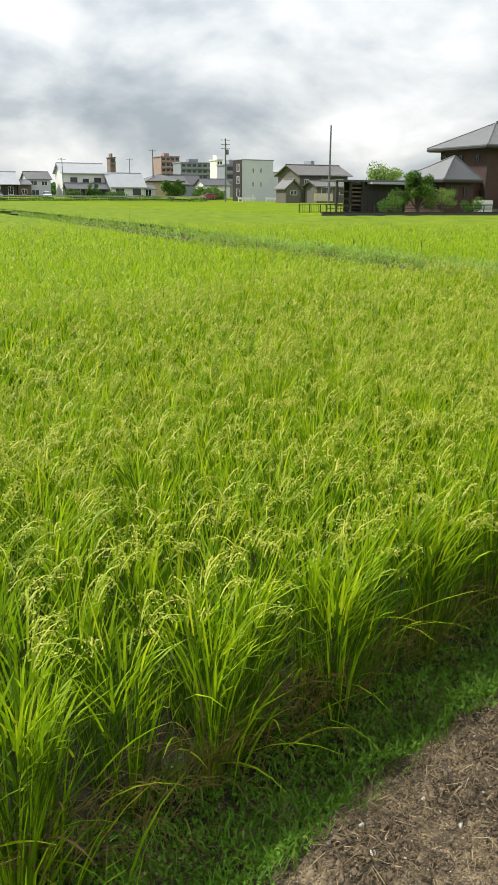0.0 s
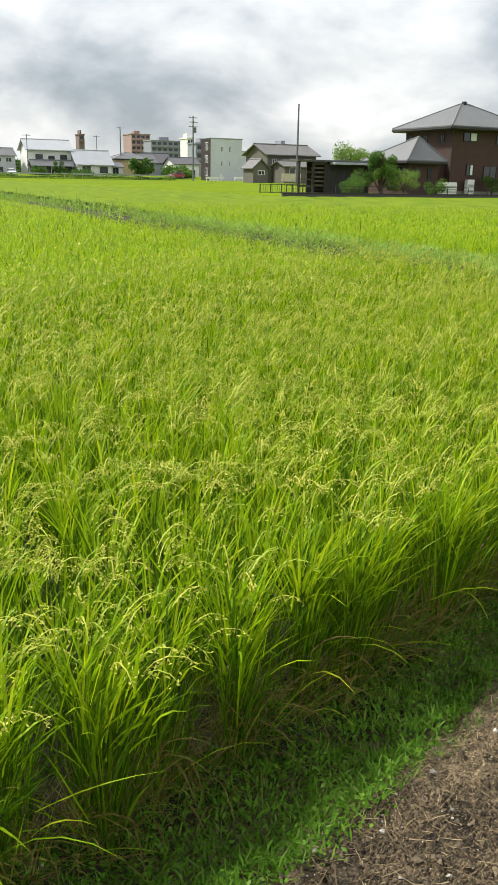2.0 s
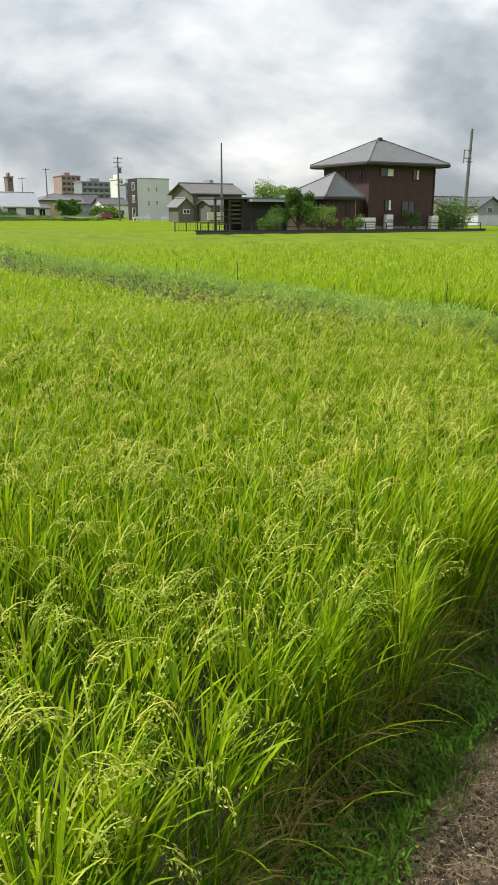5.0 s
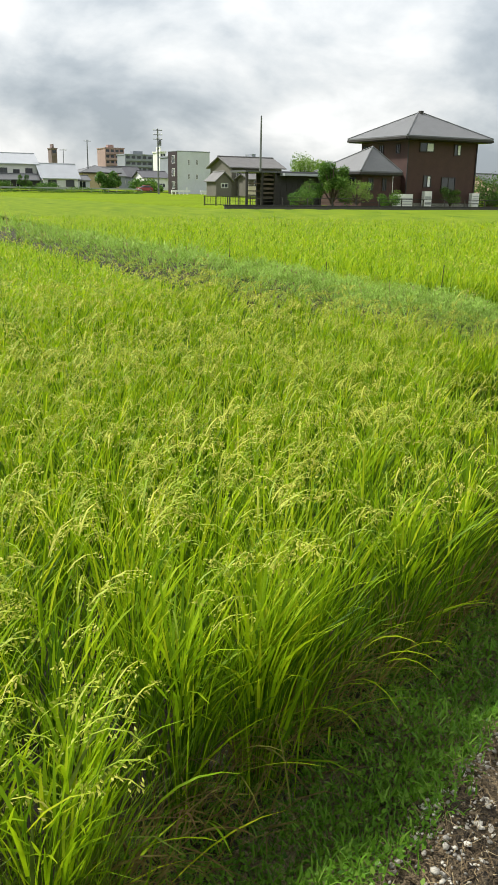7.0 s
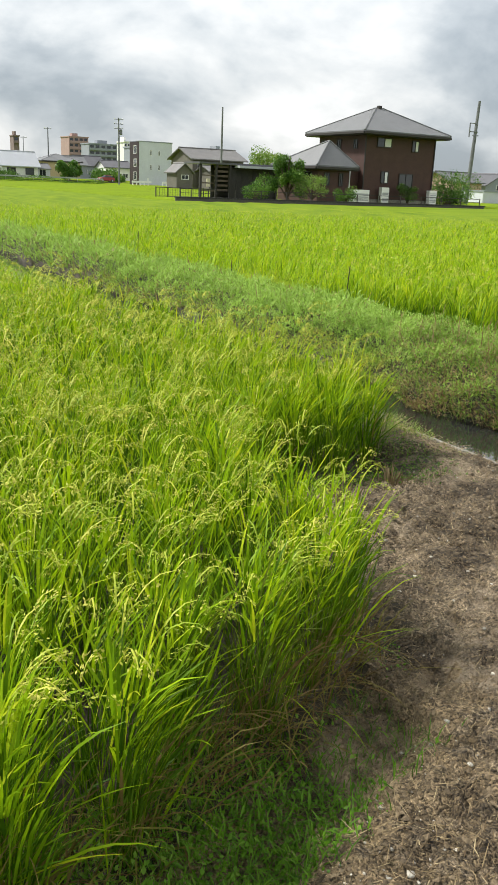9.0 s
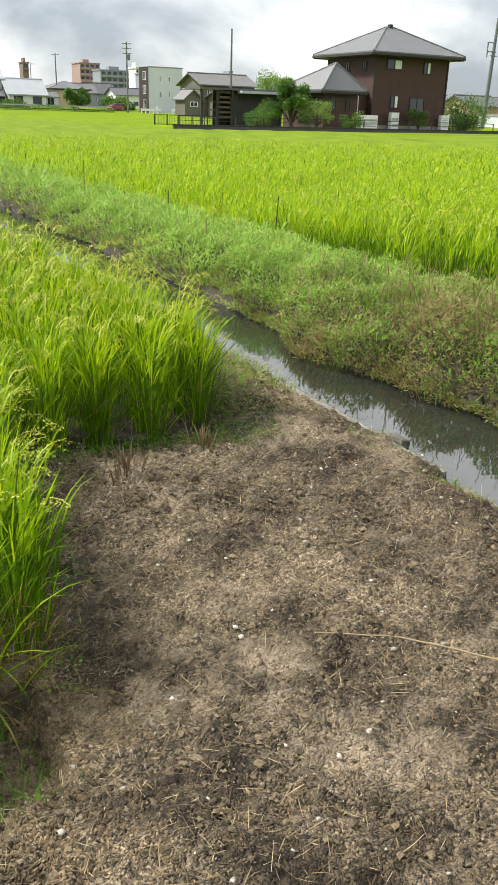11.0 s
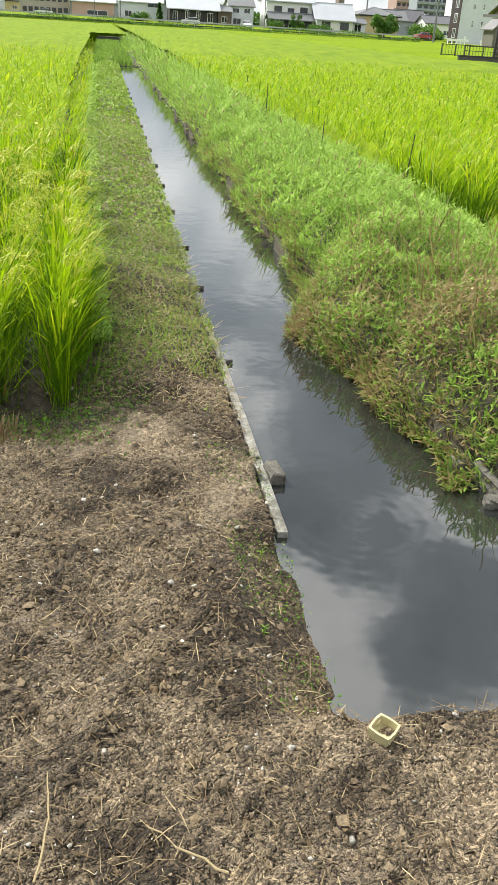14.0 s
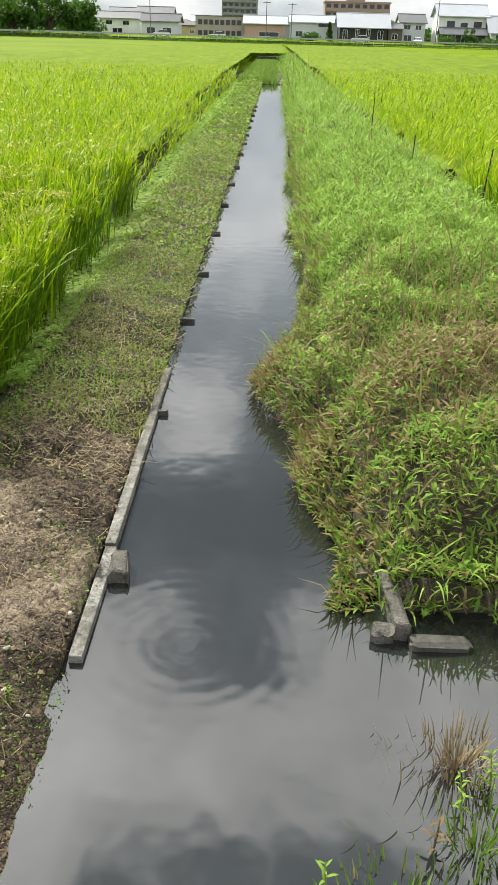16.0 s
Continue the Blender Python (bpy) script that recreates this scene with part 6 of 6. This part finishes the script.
utility_pole(56.0, 109.3, 0.9, 12.1, "tall slim grey utility pole by the olive house", 0, 0.0, 0.15)
utility_pole(56.8, 151.7, 0.9, 12.6, "grey utility pole with crossarms and transformer", 3)
utility_pole(60.2, 207.1, 1.0, 13.1, "grey utility pole among roadside houses", 1)
utility_pole(34.0, 194.0, 1.0, 10.0, "thin grey pole before the white house", 1, 0.0, 0.1)
utility_pole(55.5, 212.0, 1.0, 11.0, "thin grey pole behind the white house", 1, 0.0, 0.1)
utility_pole(63.0, 66.0, 0.5, 10.9, "grey utility pole beside the brown house", 0, 0.42, 0.2)
bk = bpy.data.objects["utility_pole.005"]
part("bracket", boxes((-0.55, -0.05, 7.3, 0.6, 0.05, 7.4), (-0.6, -0.05, 6.8, -0.52, 0.05, 8.2), (-0.6, -0.05, 8.15, 0.2, 0.05, 8.22), (-0.1, -0.05, 6.95, 0.75, 0.05, 7.03)), POLE, bk)
utility_pole(-2.0, 196.0, 1.0, 8.6, "thin grey pole before the pink house", 1, 0.0, 0.09)
utility_pole(3.4, 197.0, 1.0, 8.4, "thin grey pole by the pale house", 1, 0.0, 0.09)
utility_pole(-27.0, 197.0, 1.0, 8.9, "thin grey pole by the town lane", 1, 0.0, 0.09)

road = new("road", mesh_of("road", boxes((-400, ROAD_Y, 0.8, 400, ROAD_Y + 5.0, 1.06)), ASPHALT))
tagged(road, "narrow grey asphalt road along the fields", "road", kind="structure")
rail = thing("guard_rail", "grey steel guard rail along the field road", "guard rail", 0, ROAD_Y - 0.6, 1.0)
for i in range(66):
    part("post", boxes((-66 + 2 * i, -0.05, -0.2, -65.9 + 2 * i, 0.05, 0.72)), STEEL, rail)
part("rail", boxes((-66, -0.09, 0.48, 66, -0.052, 0.76)), STEEL, rail)


def white_rail(x0, x1, y, z):
    ob = thing("road_barrier", "low white road barrier on short legs", "barrier", x0, y, z, group="road barriers")
    w = x1 - x0
    part("beam", boxes((0, -0.12, 0.35, w, 0.12, 0.72), bevel=0.04), WHITE, ob)
    for k in range(5):
        part("leg", boxes((w * (k + 0.1) / 5, -0.1, -0.1, w * (k + 0.1) / 5 + 0.12, 0.1, 0.35)), WHITE, ob)
    part("marker", boxes((w * 0.78, -0.04, 0.722, w * 0.86, 0.04, 1.25)), WHITE, ob)


white_rail(58.1, 62.0, 148.5, 0.85)
white_rail(64.9, 69.0, 150, 0.85)
sign = thing("board", "cream panel board on two posts", "board", 58.0, 114.5, 0.8)
part("panel", boxes((-1.7, -0.04, 0.3, 1.7, 0.04, 1.5)), surface("cream_board", (0.62, 0.55, 0.42), 0.8, 0.1, 1.0, 12.0, 0.1), sign)
for k in (-1.1, 1.1):
    part("post", boxes((k - 0.05, 0.04, -0.2, k + 0.05, 0.12, 1.1)), TRIM, sign)


def loft(bm, sections):
    """Side outlines (x, z) with half widths, joined into a closed hull."""
    rings = [[bm.verts.new((x, s * hw, z)) for s in (-1, 1)] for x, z, hw in sections]
    n = len(rings)
    for i in range(n):
        j = (i + 1) % n
        bm.faces.new((rings[i][0], rings[j][0], rings[j][1], rings[i][1]))
    bm.faces.new([r[0] for r in rings][::-1])
    bm.faces.new([r[1] for r in rings])
    bmesh.ops.recalc_face_normals(bm, faces=bm.faces)


def wheel(parent, x, y, r):
    ty = part("wheel", tube(bmesh.new(), [(x, y - 0.1, r), (x, y - 0.08, r), (x, y + 0.08, r), (x, y + 0.1, r)], [r * 0.85, r, r, r * 0.85], 16), TYRE, parent)
    part("rim", tube(bmesh.new(), [(x, y - 0.115, r), (x, y + 0.115, r)], [r * 0.6, r * 0.6], 12), STEEL, ty)


def car(x, y, z, rz, paint, label):
    ob = thing("car", label, "car", x, y, z, rz)
    b = bmesh.new()
    loft(b, [(-1.9, 0.3, 0.75), (-1.95, 0.75, 0.75), (-1.7, 0.92, 0.74), (-0.95, 1.0, 0.74), (1.5, 1.0, 0.74), (1.85, 0.9, 0.72), (1.9, 0.3, 0.75)])
    part("body", b, paint, ob)
    g = bmesh.new()
    loft(g, [(-0.95, 1.0, 0.70), (-0.35, 1.42, 0.6), (1.0, 1.45, 0.6), (1.55, 1.0, 0.70)])
    part("window", g, GLASS, ob)
    r = bmesh.new()
    loft(r, [(-0.35, 1.42, 0.62), (-0.25, 1.49, 0.58), (0.95, 1.52, 0.58), (1.05, 1.44, 0.62)])
    part("roof", r, paint, ob)
    for wx in (-1.25, 1.2):
        for wy in (-0.7, 0.7):
            wheel(ob, wx, wy, 0.3)
    for s in (-0.55, 0.55):
        part("headlight", boxes((-1.98, s - 0.12, 0.66, -1.9, s + 0.12, 0.8)), WHITE, ob)


car(68.0, 188.5, 1.06, 8, REDPAINT, "faded red car parked beyond the paddy")
car(18.0, 192.5, 1.06, 2, surface("silver_car_paint", (0.6, 0.62, 0.64), 0.3, 0.06, 2.0, 30.0, 0.0), "silver car parked at the dark house")
car(30.3, 194.5, 1.06, 88, surface("white_car_paint", (0.75, 0.76, 0.77), 0.3, 0.06, 2.0, 30.0, 0.0), "white car under the carport")
car(-24.5, 196.0, 1.06, 10, WHITE, "white car parked in the town lane")
car(-12.5, 197.5, 1.06, 5, WHITE, "white car parked before the office")

# ---------- trees ----------
def tree(name, label, x, y, zb, h, w, crown_from=0.25, leaves=2600, size=0.16, tint=0.55, style="round", mat=None, seed=1):
    r = np.random.default_rng(seed)
    ob = thing(name, label, "tree" if name == "tree" else "bush", x, y, zb)
    bm = bmesh.new()
    th = h * max(crown_from, 0.1)
    tube(bm, [(0, 0, -0.3), (0.02 * h, 0, th * 0.6), (0, 0.02 * h, th), (0.02 * h, 0, h * 0.8)], [0.045 * h, 0.035 * h, 0.028 * h, 0.006 * h], 8)
    clumps = []
    for i in range(15 if style != "tall" else 12):
        a = i * 2.4 + r.normal(0, 0.3)
        if style == "tall":
            f = (i + 0.5) / 12
            c = Vector((math.cos(a) * w * 0.22 * (1 - f), math.sin(a) * w * 0.22 * (1 - f), h * (0.1 + 0.85 * f)))
            rad = w * (0.42 - 0.3 * f)
        else:
            f = r.random()
            c = Vector((math.cos(a) * w * 0.32 * (0.5 + r.random()), math.sin(a) * w * 0.32 * (0.5 + r.random()), th + (h - th) * (0.15 + 0.65 * f)))
            rad = w * r.uniform(0.17, 0.29)
        clumps.append((c, rad))
        tube(bm, [(0, 0, th * 0.8), tuple(Vector((0, 0, th)).lerp(c, 0.5) + Vector((0, 0, 0.03 * h))), tuple(c)], [0.02 * h, 0.012 * h, 0.004 * h], 5)
    part("trunk", bm, BARK, ob)
    cl = Cloud()
    for c, rad in clumps:
        k = leaves // len(clumps)
        d = r.normal(0, 1, (k, 3))
        d /= np.linalg.norm(d, axis=1)[:, None]
        q = np.array(c[:]) + d * (rad * r.uniform(0.25, 1.15, (k, 1)) ** 0.6) * np.array([1, 1, 0.8])
        if style == "willow":
            q[:, 2] -= r.uniform(0, 0.25 * h, k) * (np.hypot(q[:, 0], q[:, 1]) / w)
        q[:, 2] = np.maximum(q[:, 2], 0.05)
        t = np.clip(tint + 0.12 * r.normal(0, 1) + r.normal(0, 0.16, k), 0, 1)
        add_leaves(cl, q, size * 1.35 * r.uniform(0.6, 1.4, k), t, 0.25)
    me = cl.mesh("crown", mat or TREE_A)
    cr = new("crown", me)
    cr.parent = ob
    return ob


tree("tree", "light green rounded tree behind the shed", 43.2, 75, 0.5, 5.0, 4.2, 0.3, 5000, 0.14, 1.0, seed=3)
tree("tree", "willowy bright green tree beside the brown house", 29.9, 50, 0.5, 3.7, 2.1, 0.06, 9500, 0.095, 0.52, "willow", seed=4)
tree("tree", "young yellow-green tree by the low wing", 31.0, 48.4, 0.5, 2.2, 2.0, 0.12, 3000, 0.065, 0.8, seed=5)
tree("bush", "dark green bush before the shed", 26.6, 49.0, 0.5, 1.3, 1.7, 0.05, 2600, 0.065, 0.45, seed=6)
tree("bush", "green bush under the shed roof", 28.2, 50.5, 0.5, 2.0, 1.6, 0.1, 2600, 0.065, 0.5, seed=7)
tree("bush", "low green bush by the lot wall", 33.6, 48.0, 0.5, 1.2, 1.8, 0.05, 2600, 0.065, 0.5, seed=8)
tree("bush", "green shrub against the brown wall", 42.6, 51.6, 0.5, 1.9, 1.5, 0.1, 2600, 0.065, 0.4, seed=9)
tree("tree", "bushy green tree at the corner of the lot", 51.3, 56, 0.4, 3.2, 4.0, 0.08, 5000, 0.10, 0.5, seed=10)
tree("bush", "dark hedge bush at the corner of the lot", 48.2, 53, 0.4, 1.5, 3.0, 0.05, 1500, 0.14, 0.3, seed=11)
tree("bush", "round dark green bush by the road", 59.6, 190, 1.0, 4.6, 5.0, 0.1, 2600, 0.42, 0.4, seed=12)
tree("bush", "low tangle of green shrubs by the road", 72.5, 200, 1.0, 2.4, 7.0, 0.05, 2400, 0.42, 0.45, seed=13)
tree("bush", "low green shrubs before the white block", 71.5, 193, 1.0, 1.8, 5.0, 0.05, 2000, 0.4, 0.5, seed=14)
tree("tree", "clipped dark conifer before the white house", 41.2, 193.5, 1.0, 3.6, 2.6, 0.1, 1500, 0.26, 0.3, seed=15)
tree("bush", "rounded garden shrub before the white house", 36.3, 193.5, 1.0, 1.9, 3.4, 0.05, 1100, 0.28, 0.4, seed=16)
tree("bush", "trimmed hedge before the white house", 46.0, 192.0, 1.0, 1.5, 5.5, 0.05, 1300, 0.28, 0.35, seed=17)
tree("tree", "slim dark cypress before the pale house", 11.4, 193, 1.0, 4.1, 1.9, 0.05, 1500, 0.22, 0.12, "tall", seed=18)
tree("bush", "garden shrub before the pale house", 7.5, 194, 1.0, 2.0, 3.6, 0.05, 1000, 0.28, 0.4, seed=19)
for i, (tx, tw, thh) in enumerate(((-54.5, 9.5, 9.2), (-48.0, 9.0, 8.6), (-41.2, 7.5, 6.8), (-61.0, 9.0, 8.8))):
    tree("tree", "broad dark green tree at the town's edge", tx, 190 + 2 * i, 1.0, thh, tw, 0.1, 3600, 0.5, 0.34, seed=20 + i)


def far_woods():
    c = Cloud()
    n = 30000
    x = rng.uniform(-420, 620, n)
    y = rng.uniform(560, 600, n)
    top = 9 + 4 * rough(x, x * 0, 0.02, 0.3) + 2.5 * rough(x, x * 0 + 2, 0.09, 1.1)
    add_leaves(c, np.stack([x, y, top * rng.random(n) ** 0.6], 1), rng.uniform(1.5, 4.0, n), np.clip(rng.normal(0.3, 0.15, n), 0, 1), 0.2)
    tagged(new("far_woods", c.mesh("far_woods", TREE_A)), "low dark line of far woods behind the town", "woods", kind="stuff")
    c = Cloud()
    n = 7000
    x = rng.uniform(-66, 66, n)
    y = ROAD_Y - 1.6 + rng.normal(0, 0.5, n)
    hump = np.clip(0.7 + 0.5 * rough(x, x * 0, 0.5, 0.4) + 0.4 * rough(x, x * 0, 0.13, 1.0), 0.1, 2)
    add_leaves(c, np.stack([x, y, 0.6 + hump * rng.random(n)], 1), rng.uniform(0.2, 0.45, n), np.clip(rng.normal(0.5, 0.2, n), 0, 1), 0.3)
    tagged(new("roadside_weeds", c.mesh("roadside_weeds", TREE_A)), "uneven green weeds along the field road", "weeds", kind="stuff")


far_woods()
